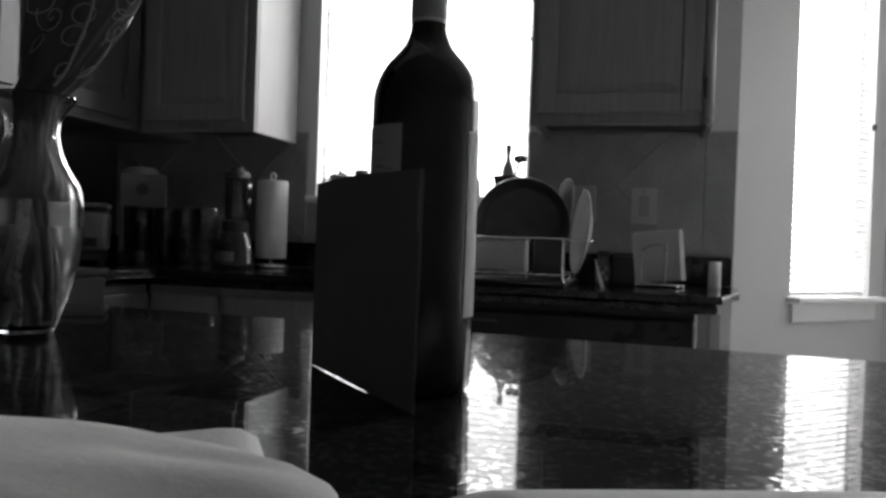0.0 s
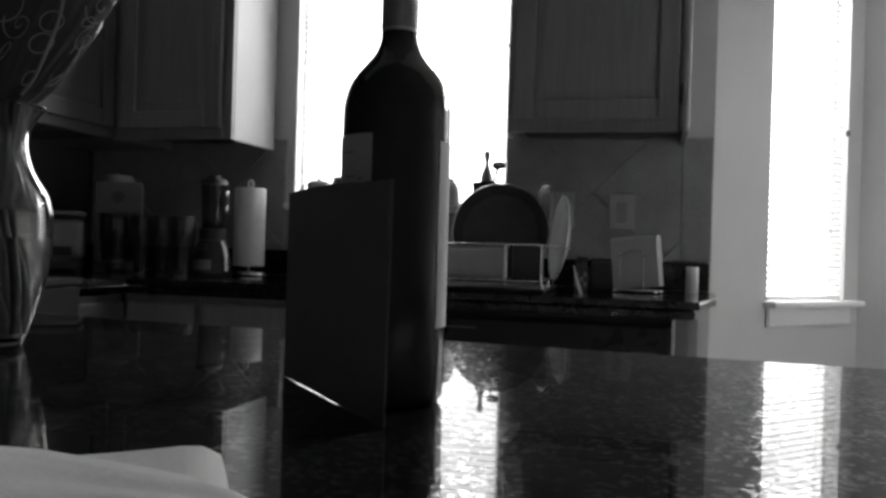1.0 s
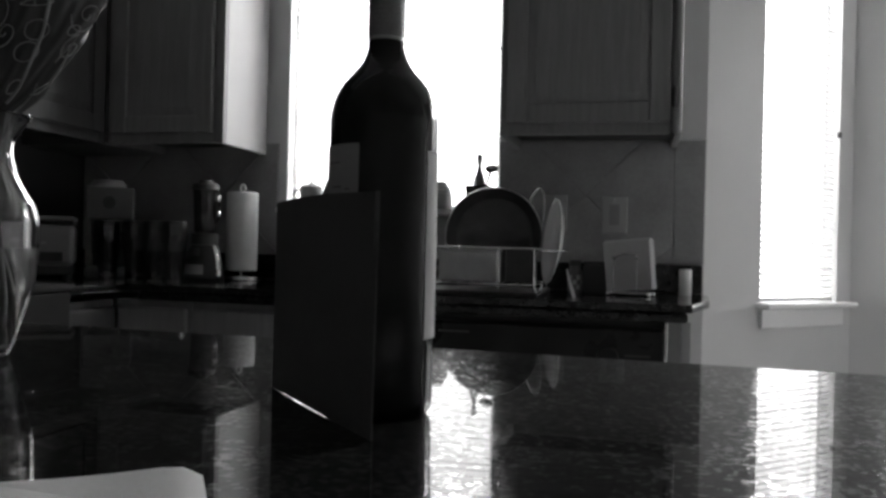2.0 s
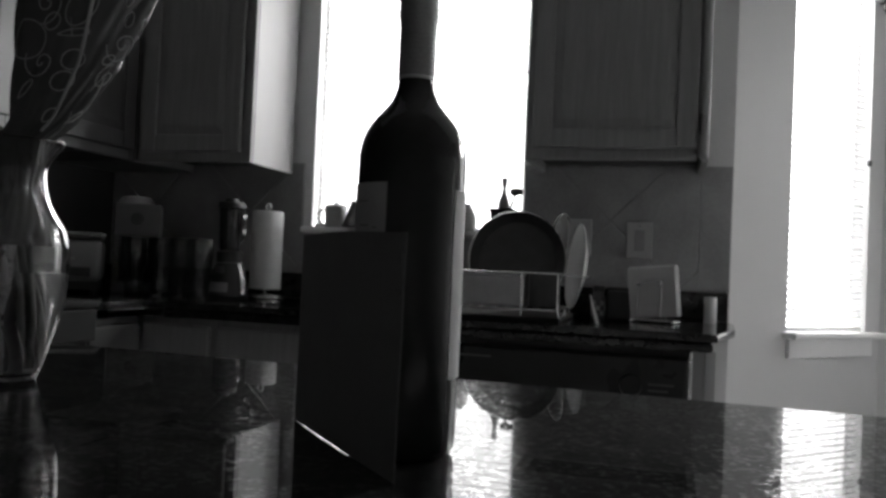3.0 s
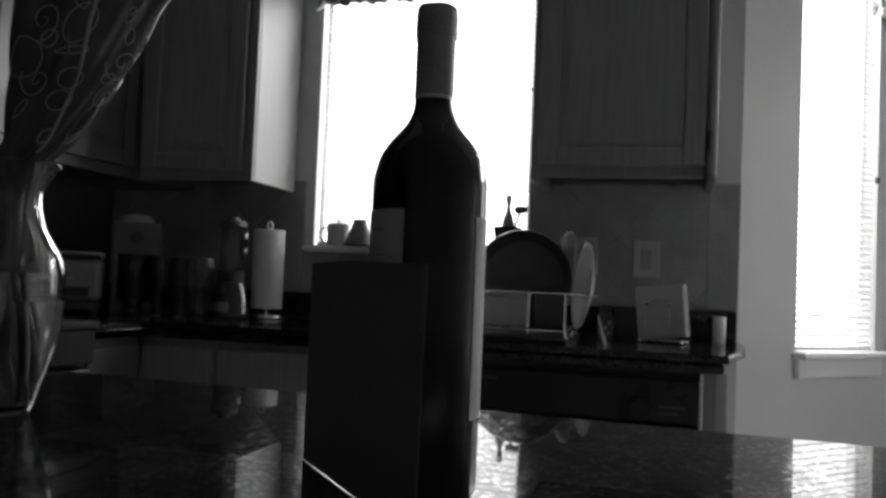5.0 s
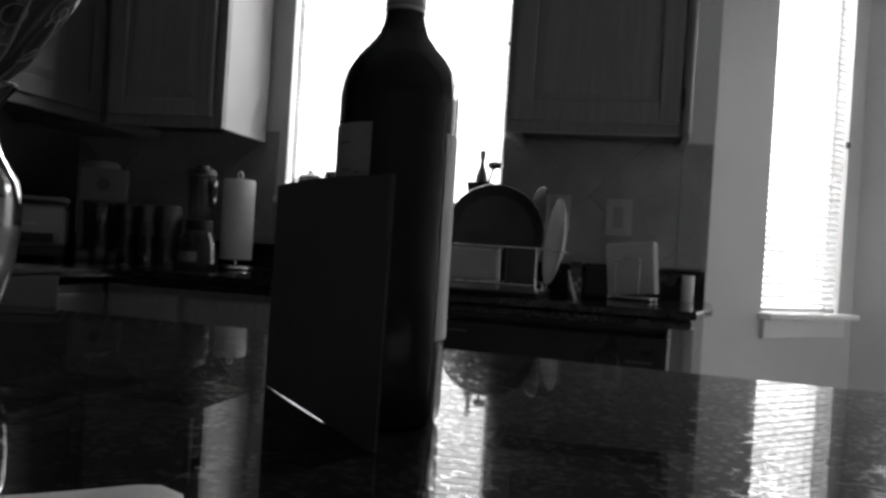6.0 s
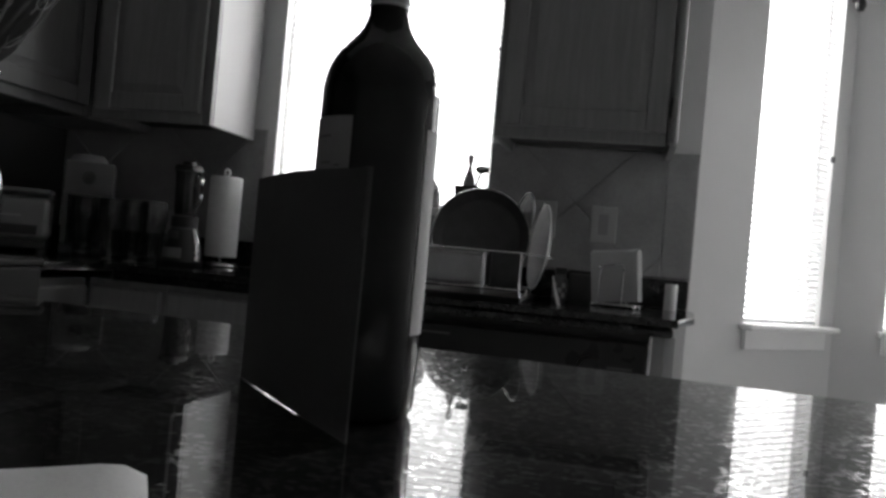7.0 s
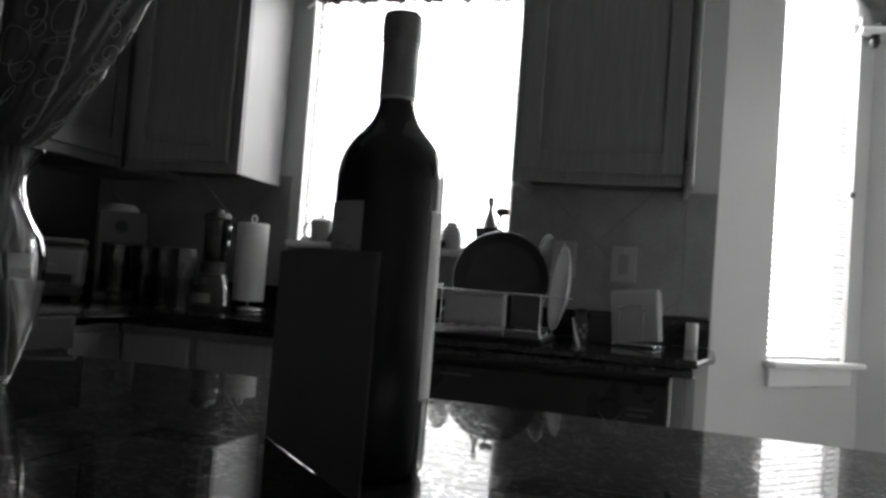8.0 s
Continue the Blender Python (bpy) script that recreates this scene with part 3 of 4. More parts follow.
part("base", prism([(-0.36, isl_edge(-0.36) - 0.05), (-0.36, -0.02), (1.94, -0.16), (1.94, isl_edge(1.94) - 0.05)], 0.0, IT - 0.0355), M_WOOD, isl)

# ---- wall tiles ----
def clip(poly, axis, limit, keep_less):
    """Cuts a flat polygon of (x, z) pairs at a line."""
    out = []
    for i, p in enumerate(poly):
        q = poly[(i + 1) % len(poly)]
        pin = (p[axis] <= limit) == keep_less
        qin = (q[axis] <= limit) == keep_less
        if pin:
            out.append(p)
        if pin != qin:
            t = (limit - p[axis]) / (q[axis] - p[axis])
            out.append((p[0] + t * (q[0] - p[0]), p[1] + t * (q[1] - p[1])))
    return out


gb = bmesh.new()
for x0, x1, lo, hi in ((LEFT + 0.001, WX0 - 0.031, CT + 0.089, TILE_TOP), (WX0 - 0.031, WX1, CT + 0.089, 1.135), (WX1, C1[0] - 0.001, CT + 0.089, TILE_TOP)):
    box(x0, x1, BACK - 0.004, BACK - 0.0005, lo, hi, bm=gb)
splash = structure("backsplash", gb, M_GROUT, "grey stone tiles laid on the diagonal above the counter", "backsplash")


def tile_piece(poly, y, thick, z_max=None):
    bm = bmesh.new()
    cx, cz = sum(p[0] for p in poly) / len(poly), sum(p[1] for p in poly) / len(poly)
    back = [bm.verts.new((x, y, z)) for x, z in poly]
    mid = [bm.verts.new((x, y - thick * 0.6, z)) for x, z in poly]
    front = [bm.verts.new((x + 0.0015 * (1 if cx > x else -1), y - thick, z + 0.0015 * (1 if cz > z else -1))) for x, z in poly]
    bm.faces.new(front)
    for a, b in ((back, mid), (mid, front)):
        for k in range(len(poly)):
            q = (k + 1) % len(poly)
            bm.faces.new((a[k], a[q], b[q], b[k]))
    return part("tile", bm, M_TILE, splash)


SIDE = 0.300
HALF = SIDE * math.sqrt(0.5)
for i in range(-9, 4):
    for j in range(-4, 5):
        if (i + j) % 2:
            continue
        cx, cz = 0.381 + i * HALF, 1.208 + HALF + j * HALF
        g = HALF - 0.0022
        poly = [(cx - g, cz), (cx, cz - g), (cx + g, cz), (cx, cz + g)]
        for axis, limit, less in ((0, 0.653, True), (0, LEFT + 0.003, False), (1, TILE_TOP - 0.002, True), (1, CT + 0.091, False)):
            poly = clip(poly, axis, limit, less) if poly else poly
        if len(poly) < 3:
            continue
        # the part of the wall that the window takes
        if WX0 - 0.01 < cx < WX1 and cz > 1.151:
            poly = clip(poly, 1, 1.134, True)
        area = 0.5 * abs(sum(poly[k][0] * poly[(k + 1) % len(poly)][1] - poly[(k + 1) % len(poly)][0] * poly[k][1] for k in range(len(poly)))) if len(poly) > 2 else 0
        if area > 0.0006:
            xs = [p[0] for p in poly]
            if min(xs) < WX1 and max(xs) > WX0 - 0.03 and max(p[1] for p in poly) > 1.136:
                for lim, less in ((WX0 - 0.032, True), (WX1 + 0.002, False)):
                    piece = clip(poly, 0, lim, less)
                    if len(piece) > 2:
                        tile_piece(piece, BACK - 0.004, 0.006)
                piece = clip(clip(clip(poly, 0, WX0 - 0.030, False), 0, WX1, True), 1, 1.134, True) if poly else []
                if len(piece) > 2:
                    tile_piece(piece, BACK - 0.004, 0.006)
            else:
                tile_piece(poly, BACK - 0.004, 0.006)
tile_piece([(0.6535, CT + 0.091), (C1[0] - 0.002, CT + 0.091), (C1[0] - 0.002, TILE_TOP - 0.002), (0.6535, TILE_TOP - 0.002)], BACK - 0.004, 0.006)

def outlet(x, z, label):
    o = thing("outlet", (x, BACK - 0.0105, z), label, "outlet", group="outlets on the tiles")
    part("cover_plate", box(-0.040, 0.040, -0.006, 0.0, -0.058, 0.058, bevel=0.003), M_PLATE, o)
    part("rocker", box(-0.016, 0.016, -0.0085, -0.0062, -0.033, 0.033, bevel=0.002), M_OUTLETGREY, o)
    screw = part("screw", lathe([(0, 0), (0.003, 0), (0.003, 0.001), (0, 0.0015)], 10), M_STEEL, o)
    screw.matrix_basis = pose(0, -0.0062, 0.046, 90)


outlet(0.473, 1.147, "pale wall outlet with a grey socket on the tiles")
outlet(0.284, 1.151, "pale wall outlet behind the drying plates")

# ---- on the island ----
def turned(name, profile, material, parent, seg=64, label="", at=(0, 0, 0), smooth=35):
    return part(name, lathe(profile, seg, at=at), material, parent, label, smooth)


def curved_label(name, r, a0, a1, z0, z1, material, parent, label="", n=24):
    bm = bmesh.new()
    cols = []
    for k in range(n + 1):
        a = radians(a0 + (a1 - a0) * k / n)
        cols.append([bm.verts.new((rr * math.cos(a), rr * math.sin(a), z)) for rr, z in ((r, z0), (r + 0.0004, z0 + 0.0003), (r + 0.0004, z1 - 0.0003), (r, z1))])
    for a, b in zip(cols, cols[1:]):
        for j in range(3):
            bm.faces.new((a[j], b[j], b[j + 1], a[j + 1]))
    return part(name, bm, material, parent, label, smooth=50)


BX, BY = 0.382, 0.8966
bot = thing("wine_bottle", (BX, BY, IT), "tall dark glass wine bottle with a foil capsule on the granite", "bottle")
prof = smoothed([(0.0365, 0, 0.012), (0.0367, 0, 0.06), (0.0368, 0, 0.14), (0.0366, 0, 0.190), (0.0363, 0, 0.200), (0.0336, 0, 0.2118), (0.0283, 0, 0.2217), (0.0214, 0, 0.230), (0.0160, 0, 0.2372), (0.0128, 0, 0.246), (0.0121, 0, 0.254)], 5)
glass = [(0.0, 0.014), (0.012, 0.009), (0.024, 0.003), (0.030, 0.0), (0.0335, 0.0012), (0.0358, 0.005)] + [(p.x, p.z) for p in prof]
turned("glass_body", glass, M_BOTTLE, bot, 96)
turned("capsule", [(0.0121, 0.2541), (0.0125, 0.2545), (0.0124, 0.291), (0.0126, 0.2925), (0.0133, 0.2935), (0.0134, 0.3065), (0.0131, 0.3105), (0.0122, 0.3122), (0.006, 0.3126), (0, 0.3126)], M_CAPSULE, bot, 64, "dark embossed foil capsule")
turned("band", [(0.01255, 0.2515), (0.01275, 0.2520), (0.01275, 0.2537), (0.01255, 0.254)], M_BAND, bot, 64, "thin pale foil band")
bumps = bmesh.new()
for row in range(16):
    z = 0.2565 + row * 0.0033
    for k in range(30):
        a = 2 * math.pi * (k + 0.5 * (row % 2)) / 30
        got = bmesh.ops.create_icosphere(bumps, subdivisions=1, radius=0.0006)["verts"]
        for v in got:
            v.co += Vector(((0.0125 if z < 0.2925 else 0.0133) * math.cos(a), (0.0125 if z < 0.2925 else 0.0133) * math.sin(a), z))
part("embossed_dots", bumps, M_CAPSULE, bot, "small raised foil dots")
curved_label("back_label", 0.03685, -163, -97, 0.072, 0.1785, M_LABELDULL, bot, "small pale printed label")
for z, a0, a1 in ((0.150, -133, -118), (0.1485, -113, -107), (0.166, -140, -120), (0.132, -140, -115), (0.120, -140, -112)):
    curved_label("print_bar", 0.0374, a0, a1, z, z + 0.0011, M_INK, bot, "", 8)
curved_label("front_label", 0.0368, -21, 105, 0.052, 0.176, M_LABEL, bot, "broad pale label round the far side", 40)

card = thing("card", (0.2745, 0.960, IT), "stiff dark grey card leaning against the bottle", "card", turn=math.degrees(math.atan2(-0.145, 0.1305)))
bm = bmesh.new()
L, H, NX, NZ = 0.197, 0.1455, 40, 20
front, back = [], []
for i in range(NX + 1):
    u = i / NX
    lift = 0.0004 * max(0.0, math.sin(math.pi * (u - 0.02) / 0.60)) ** 0.6 if 0.02 < u < 0.62 else 0.0
    f, k = [], []
    for j in range(NZ + 1):
        v = j / NZ
        z = lift * (1 - v) ** 3 + 0.0005 + (H - 0.0005 + 0.0015 * math.sin(u * 4.0)) * v
        bow = 0.0012 * v - 0.002 * math.sin(math.pi * u) * (0.4 + 0.6 * v)
        x = u * L - 0.003 * v * (1 - u)
        f.append(bm.verts.new((x, bow - 0.0009, z)))
        k.append(bm.verts.new((x, bow, z)))
    front.append(f)
    back.append(k)
for side in (front, back):
    for a, b in zip(side, side[1:]):
        for j in range(NZ):
            bm.faces.new((a[j], b[j], b[j + 1], a[j + 1]))
for i in range(NX):
    for j in (0, NZ):
        bm.faces.new((front[i][j], front[i + 1][j], back[i + 1][j], back[i][j]))
for i in (0, NX):
    for j in range(NZ):
        bm.faces.new((front[i][j], front[i][j + 1], back[i][j + 1], back[i][j]))
part("board", bm, M_CARD, card, smooth=40)
bm = bmesh.new()
tri = [(L - 0.024, -0.0004, H - 0.002), (L - 0.0005, -0.0002, H - 0.001), (L - 0.002, -0.0002, H - 0.038)]
lo = [bm.verts.new(p) for p in tri]
hi = [bm.verts.new((p[0], p[1] - 0.0010, p[2])) for p in tri]
bm.faces.new(lo)
bm.faces.new(hi)
for k in range(3):
    bm.faces.new((lo[k], lo[(k + 1) % 3], hi[(k + 1) % 3], hi[k]))
part("folded_corner", bm, M_CARD, card)

# vase
VX, VY, VSCALE = -0.0475, 1.0056, (0.9465, 0.9465, 0.97)
vase = thing("glass_vase", (VX, VY, IT), "clear curved glass vase half full of water", "vase")
vase.scale = VSCALE
shape = [(0.0278, 0.004), (0.033, 0.018), (0.0435, 0.052), (0.0505, 0.080), (0.0522, 0.108), (0.0518, 0.131), (0.0480, 0.148), (0.0418, 0.159), (0.0352, 0.170), (0.0308, 0.181), (0.0270, 0.198), (0.0284, 0.212), (0.0352, 0.224), (0.0420, 0.2335)]
line = smoothed([(r, 0, z) for r, z in shape], 4)
outer = [(0.0, 0.0), (0.020, 0.0), (0.0262, 0.0008)] + [(p.x, p.z) for p in line]
inner = [(p.x - 0.0026, p.z + 0.0012) for p in reversed(line) if p.z > 0.009] + [(0.020, 0.0075), (0.0, 0.007)]
turned("vase_glass", outer + [(0.0425, 0.2345), (0.0420, 0.2356), (0.0405, 0.2352)] + inner, M_GLASS, vase, 72, smooth=60)
level = 0.107
wet = [(p.x - 0.0024, p.z + 0.0012) for p in line if 0.009 < p.z < level - 0.001]
turned("water", [(0.0, 0.0074), (0.0202, 0.0078)] + wet + [(0.0497, level), (0.0, level - 0.0006)], M_WATER, vase, 72, smooth=60)

R2, F2 = Vector((0.965, 0.26, 0)), Vector((-0.26, 0.965, 0))
bq = thing("flower_stem", (VX, VY, IT + 0.01), "cut green flower stems standing in the water", "flower stems")
bq.scale = VSCALE
for sx, sf, tx, tf, rad in ((-0.027, 0.002, 0.004, 0.000, 0.0066), (-0.014, -0.012, 0.008, -0.006, 0.0060), (0.010, 0.014, -0.006, 0.008, 0.0052), (0.020, -0.004, 0.002, 0.006, 0.0046), (-0.004, 0.018, -0.010, 0.004, 0.0056), (0.002, -0.018, -0.002, -0.010, 0.0040)):
    a = R2 * sx + F2 * sf
    b = R2 * (tx - 0.45 * sx) + F2 * tf + Vector((0, 0, 0.20))
    pts = [a.lerp(b, k / 24) + R2 * 0.0015 * math.sin(k * 0.8) for k in range(25)]
    rad *= 0.85
    bm = tube(pts, rad, 10)
    for k in (6, 12, 18):
        tube([pts[k] - (b - a).normalized() * 0.002, pts[k] + (b - a).normalized() * 0.002], rad * 1.22, 10, bm=bm)
    part("stem", bm, M_STEM, bq, smooth=50)
# Dark stems added on the right to block the water's pale refraction.
for sx, sf, tx, w in ((0.024, -0.008, 0.004, 0.0050), (0.021, 0.014, -0.008, 0.0055), (0.010, 0.022, 0.010, 0.0050)):
    bm = tube([R2 * (sx + (tx - sx) * k / 16 + 0.003 * math.sin(k / 3)) + F2 * sf * (1 - k / 24) + Vector((0, 0, 0.004 + 0.011 * k)) for k in range(17)], w, 8, taper=0.0030)
    part("blocking_stem", bm, M_DARKSTEM, bq, "dark stem added to block pale refraction in the water", smooth=60)


WRAP_LOW, WRAP_TALL = -0.103, 0.468


def wrap_point(u, v, off=0.0):
    """The wrapper's surface: u round it (0 to 1, its camera side at 0.25), v up it; its foot is stuffed into the vase."""
    a = 2 * math.pi * u
    h = WRAP_LOW + WRAP_TALL * v
    up, sunk = max(0.0, h), max(0.0, -0.045 - h)
    flare = min(1.0, up / 0.02)
    right, left = max(-0.012, 0.0095 * flare - 0.27 * max(0.0, up - 0.075)), 0.009 * flare + 0.02 * up
    centre = 0.006 + 0.355 * up + 0.5 * (right + left)
    half = 0.0235 + 0.06 * max(-0.045, min(0.0, h)) + 0.355 * up + 0.30 * sunk + 0.5 * (right - left)
    deep = 0.022 + 0.06 * max(-0.045, min(0.0, h)) + 0.16 * up + 0.30 * sunk
    fold = 1 + 0.05 * math.sin(5 * a + 2.2) * min(1.0, 0.2 + 4 * up) + 0.09 * max(0.0, math.sin(3 * a + 0.6 + 2 * v)) ** 6 * min(1, up * 8)
    fold -= 0.10 * min(1.0, max(0.0, -h) * 30) * (0.5 + 0.5 * math.sin(7 * a + 60 * h)) * (0.6 + 0.4 * math.sin(3 * a - 95 * h))
    fold -= 0.45 * max(0.0, noise.noise(Vector((2.6 * math.cos(a), 2.6 * math.sin(a), 38 * h)))) * min(1.0, max(0.0, 0.01 - h) * 40)
    crinkle = 0.0005 * math.sin(23 * a + 34 * v) + 0.0010 * math.sin(45 * v + 7 * a)
    x = centre + (half * fold + crinkle + off) * math.cos(a)
    d = -(deep * fold + crinkle + off) * math.sin(a)
    return R2 * x + F2 * d + Vector((0, 0, 0.2355 + h))


def up_at(old):
    """The share of the sleeve's height for a share of the part that stands over the vase."""
    return (-0.055 + 0.42 * old - WRAP_LOW) / WRAP_TALL


wrap = thing("bouquet_wrapper", (VX, VY, IT), "dark cellophane bouquet sleeve printed with pale swirls", "wrapper")
wrap.scale = VSCALE
bm = bmesh.new()
NU, NV = 120, 90
grid = [[bm.verts.new(wrap_point(i / NU, j / NV)) for i in range(NU)] for j in range(NV + 1)]
for j in range(NV):
    for i in range(NU):
        bm.faces.new((grid[j][i], grid[j][(i + 1) % NU], grid[j + 1][(i + 1) % NU], grid[j + 1][i]))
sleeve = part("sleeve", bm, M_WRAP, wrap, smooth=80)
sleeve.modifiers.new("thickness", "SOLIDIFY").thickness = 0.0003
seam = []
for k in range(41):
    t = k / 40
    seam.append(wrap_point(0.135 + 0.040 * min(1.0, 2.6 * t) ** 0.8, up_at(0.15 + 0.75 * t), 0.0008))
# Highlights along the fold and creases are put in as paler tubes.
part("seam_fold", tube(seam, 0.0013, 6, taper=0.0034), M_PRINTFOLD, wrap, "fold line with its highlight coloured pale", smooth=60)
for u0, u1, v0, v1, wide in ((0.005, 0.040, 0.205, 0.315, 0.0016), (0.050, 0.035, 0.25, 0.29, 0.0009), (0.03, 0.075, 0.135, 0.20, 0.0010), (0.20, 0.215, 0.36, 0.40, 0.0009), (0.02, 0.02, 0.55, 0.70, 0.0012)):
    line2 = [wrap_point(u0 + (u1 - u0) * k / 24, up_at(v0 + (v1 - v0) * k / 24), 0.0010) for k in range(25)]
    part("crease", tube(line2, wide, 6, taper=0.0004), M_CREASE, wrap, "crease with its highlight coloured pale", smooth=60)


def motif(u, v, size, kind, turn, wide=1.0):
    """One printed swirl, ring, oval or leaf on the sleeve."""
    pts = []
    n = 64
    for k in range(n + 1):
        t = k / n
        a = 2 * math.pi * t
        if kind == "spiral":
            rr = size * (0.10 + 0.90 * t ** 1.4)
            a = turn + 2 * math.pi * 1.6 * t
            q = (rr * math.cos(a) * 0.85, rr * math.sin(a))
        else:
            e, f = size * wide * math.cos(a), size * math.sin(a)
            if kind == "leaf":
                e *= abs(math.sin(0.5 * (a + math.pi / 2))) ** 0.8
            q = (e * math.cos(turn) - f * math.sin(turn), e * math.sin(turn) + f * math.cos(turn))
        h = max(0.02, -0.055 + 0.42 * v)
        around = 2 * math.pi * 0.5 * (0.0235 + 0.355 * h + 0.022 + 0.16 * h)
        pts.append(wrap_point(u + q[0] / around, up_at(v + q[1] / 0.42), 0.0005))
    part("printed_swirl", tube(pts, 0.00065, 5), M_PRINTFOLD, wrap)


for u, v, size, kind, turn, wide in (
        (0.178, 0.31, 0.0090, "ring", 0, 1), (0.182, 0.262, 0.0090, "ring", 0, 1), (0.20, 0.368, 0.013, "leaf", 1.4, 0.32),
        (0.195, 0.425, 0.018, "ring", 0.3, 0.65), (0.075, 0.462, 0.0075, "ring", 0.1, 0.5), (0.045, 0.42, 0.0075, "ring", -0.1, 0.5),
        (0.205, 0.475, 0.009, "ring", -0.5, 0.55), (0.035, 0.36, 0.019, "spiral", 2.4, 1), (0.062, 0.322, 0.006, "ring", 0.9, 0.7),
        (0.095, 0.515, 0.024, "spiral", 0.6, 1), (0.028, 0.285, 0.013, "spiral", 4.0, 1), (-0.02, 0.40, 0.014, "leaf", -0.6, 0.4),
        (0.262, 0.39, 0.008, "ring", 0.4, 0.8), (0.285, 0.43, 0.020, "spiral", 1.2, 1), (0.275, 0.30, 0.017, "spiral", 3.0, 1),
        (0.165, 0.185, 0.0065, "ring", 0.2, 0.7), (0.03, 0.19, 0.009, "leaf", 0.7, 0.4), (0.33, 0.35, 0.018, "ring", 0, 0.9),
        (0.31, 0.24, 0.010, "leaf", 0.5, 0.4), (0.13, 0.60, 0.030, "ring", 0.5, 0.75), (0.04, 0.58, 0.026, "spiral", 1.9, 1),
        (0.23, 0.55, 0.026, "spiral", 5.0, 1), (0.30, 0.53, 0.016, "leaf", -0.4, 0.4), (0.08, 0.70, 0.028, "spiral", 3.3, 1),
        (0.20, 0.72, 0.030, "ring", 0, 0.8), (0.29, 0.68, 0.030, "spiral", 0.3, 1), (0.14, 0.82, 0.032, "spiral", 2.2, 1),
        (0.25, 0.86, 0.030, "ring", 0.2, 0.7), (0.04, 0.84, 0.030, "leaf", 0.4, 0.4)):
    motif(u, v, size, kind, turn, wide)


# white folded napkins lying before the camera
def soft_sheet(name, corner, to_a, to_b, height, label, seed, crisp=26, rim_high=0.7, rounded=0.12):
    """A soft folded square from its far corner along two edges."""
    t = thing(name, (*corner, IT), label, "napkin", group="folded napkins on the island")
    a, b = Vector((*to_a, 0)), Vector((*to_b, 0))
    bm = bmesh.new()
    n = 36
    rows = []
    for i in range(n + 1):
        r = []
        for j in range(n + 1):
            u, w = i / n, j / n
            edge = min(1.0, min(u, 1 - u) * crisp) ** 0.5 * min(1.0, min(w, 1 - w) * crisp) ** 0.5
            z = height * (rim_high + (1 - rim_high) * edge) * (0.93 + 0.09 * noise.noise(Vector((u * 3 + seed, w * 3, 0))))
            p, q = 2 * u - 1, 2 * w - 1
            pu, qw = p * (1 - rounded * q * q / 2) ** 0.5, q * (1 - rounded * p * p / 2) ** 0.5
            r.append(bm.verts.new(a * (0.5 + pu / 2) + b * (0.5 + qw / 2) + Vector((0, 0, z))))
        rows.append(r)
    for p, q in zip(rows, rows[1:]):
        for j in range(n):
            bm.faces.new((p[j], p[j + 1], q[j + 1], q[j]))
    rim = [rows[i][0] for i in range(n + 1)] + [rows[n][j] for j in range(1, n + 1)] + [rows[i][n] for i in range(n - 1, -1, -1)] + [rows[0][j] for j in range(n - 1, 0, -1)]
    low = [bm.verts.new((x.co.x, x.co.y, 0.0005)) for x in rim]
    for k in range(len(rim)):
        q = (k + 1) % len(rim)
        bm.faces.new((rim[k], rim[q], low[q], low[k]))
    bm.faces.new(low)
    part("folded_sheet", bm, M_NAPKIN, t, smooth=60)


soft_sheet("napkin", (0.386, 0.671), (-0.215, -0.190), (0.09, -0.165), 0.0280, "soft white folded paper napkin close by", 1.0)
soft_sheet("napkin", (0.480, 0.536), (-0.24, -0.048), (0.022, -0.085), 0.0685, "crumpled white paper napkin lying in a soft mound", 9.0, 5, 0.86, 0.75)
soft_sheet("napkin", (0.453, 0.613), (0.30, 0.116), (0.15, -0.15), 0.0255, "soft white folded paper napkin lying askew", 5.0, 14, 0.35)

# ---- along the wall counter ----
nap = thing("napkin_holder", (0.530, 2.72, CT), "wire napkin holder full of pale paper napkins", "napkin holder", turn=-15)
for k in range(7):
    d = -0.022 + k * 0.0065
    bm = box(-0.066 + 0.002 * (k % 3), 0.066 + 0.001 * (k % 2), d, d + 0.006, 0.012, 0.152 + 0.002 * ((k * 5) % 3), bevel=0.002)
    leaf = part("napkin", bm, M_NAPKINGREY, nap)
    leaf.rotation_euler, leaf.location = (0, -0.10 + 0.008 * (k % 3), 0), (0.004, 0, 0.004)
for y in (-0.028, 0.028):
    arch = smoothed([(-0.042, y, 0.006), (-0.042, y, 0.085), (-0.034, y, 0.108), (-0.01, y, 0.118), (0.018, y, 0.118), (0.024, y, 0.11), (0.024, y, 0.05), (0.024, y, 0.006)], 6)
    part("wire_arch", tube(arch, 0.0019, 8), M_STEEL, nap, smooth=60)
part("base_wire", tube([(-0.06, -0.028, 0.007), (0.06, -0.028, 0.007), (0.06, 0.028, 0.007), (-0.06, 0.028, 0.007)], 0.0028, 8, closed=True), M_STEEL, nap, smooth=60)
for x, y in ((-0.058, -0.028), (0.058, -0.028), (0.058, 0.028), (-0.058, 0.028)):
    turned("foot", [(0, -0.0), (0.004, 0.0005), (0.0055, 0.004), (0.004, 0.0085), (0, 0.0095)], M_CHROME, nap, 16, at=(x, y, 0))
for x in (-0.042, 0.024):
    turned("knob", [(0, -0.006), (0.005, -0.003), (0.006, 0.0), (0.005, 0.003), (0, 0.006)], M_CHROME, nap, 16, at=(x, -0.030, 0.108))

cd = thing("candle", (0.685, 2.86, CT), "small white pillar candle beside the wall", "candle")
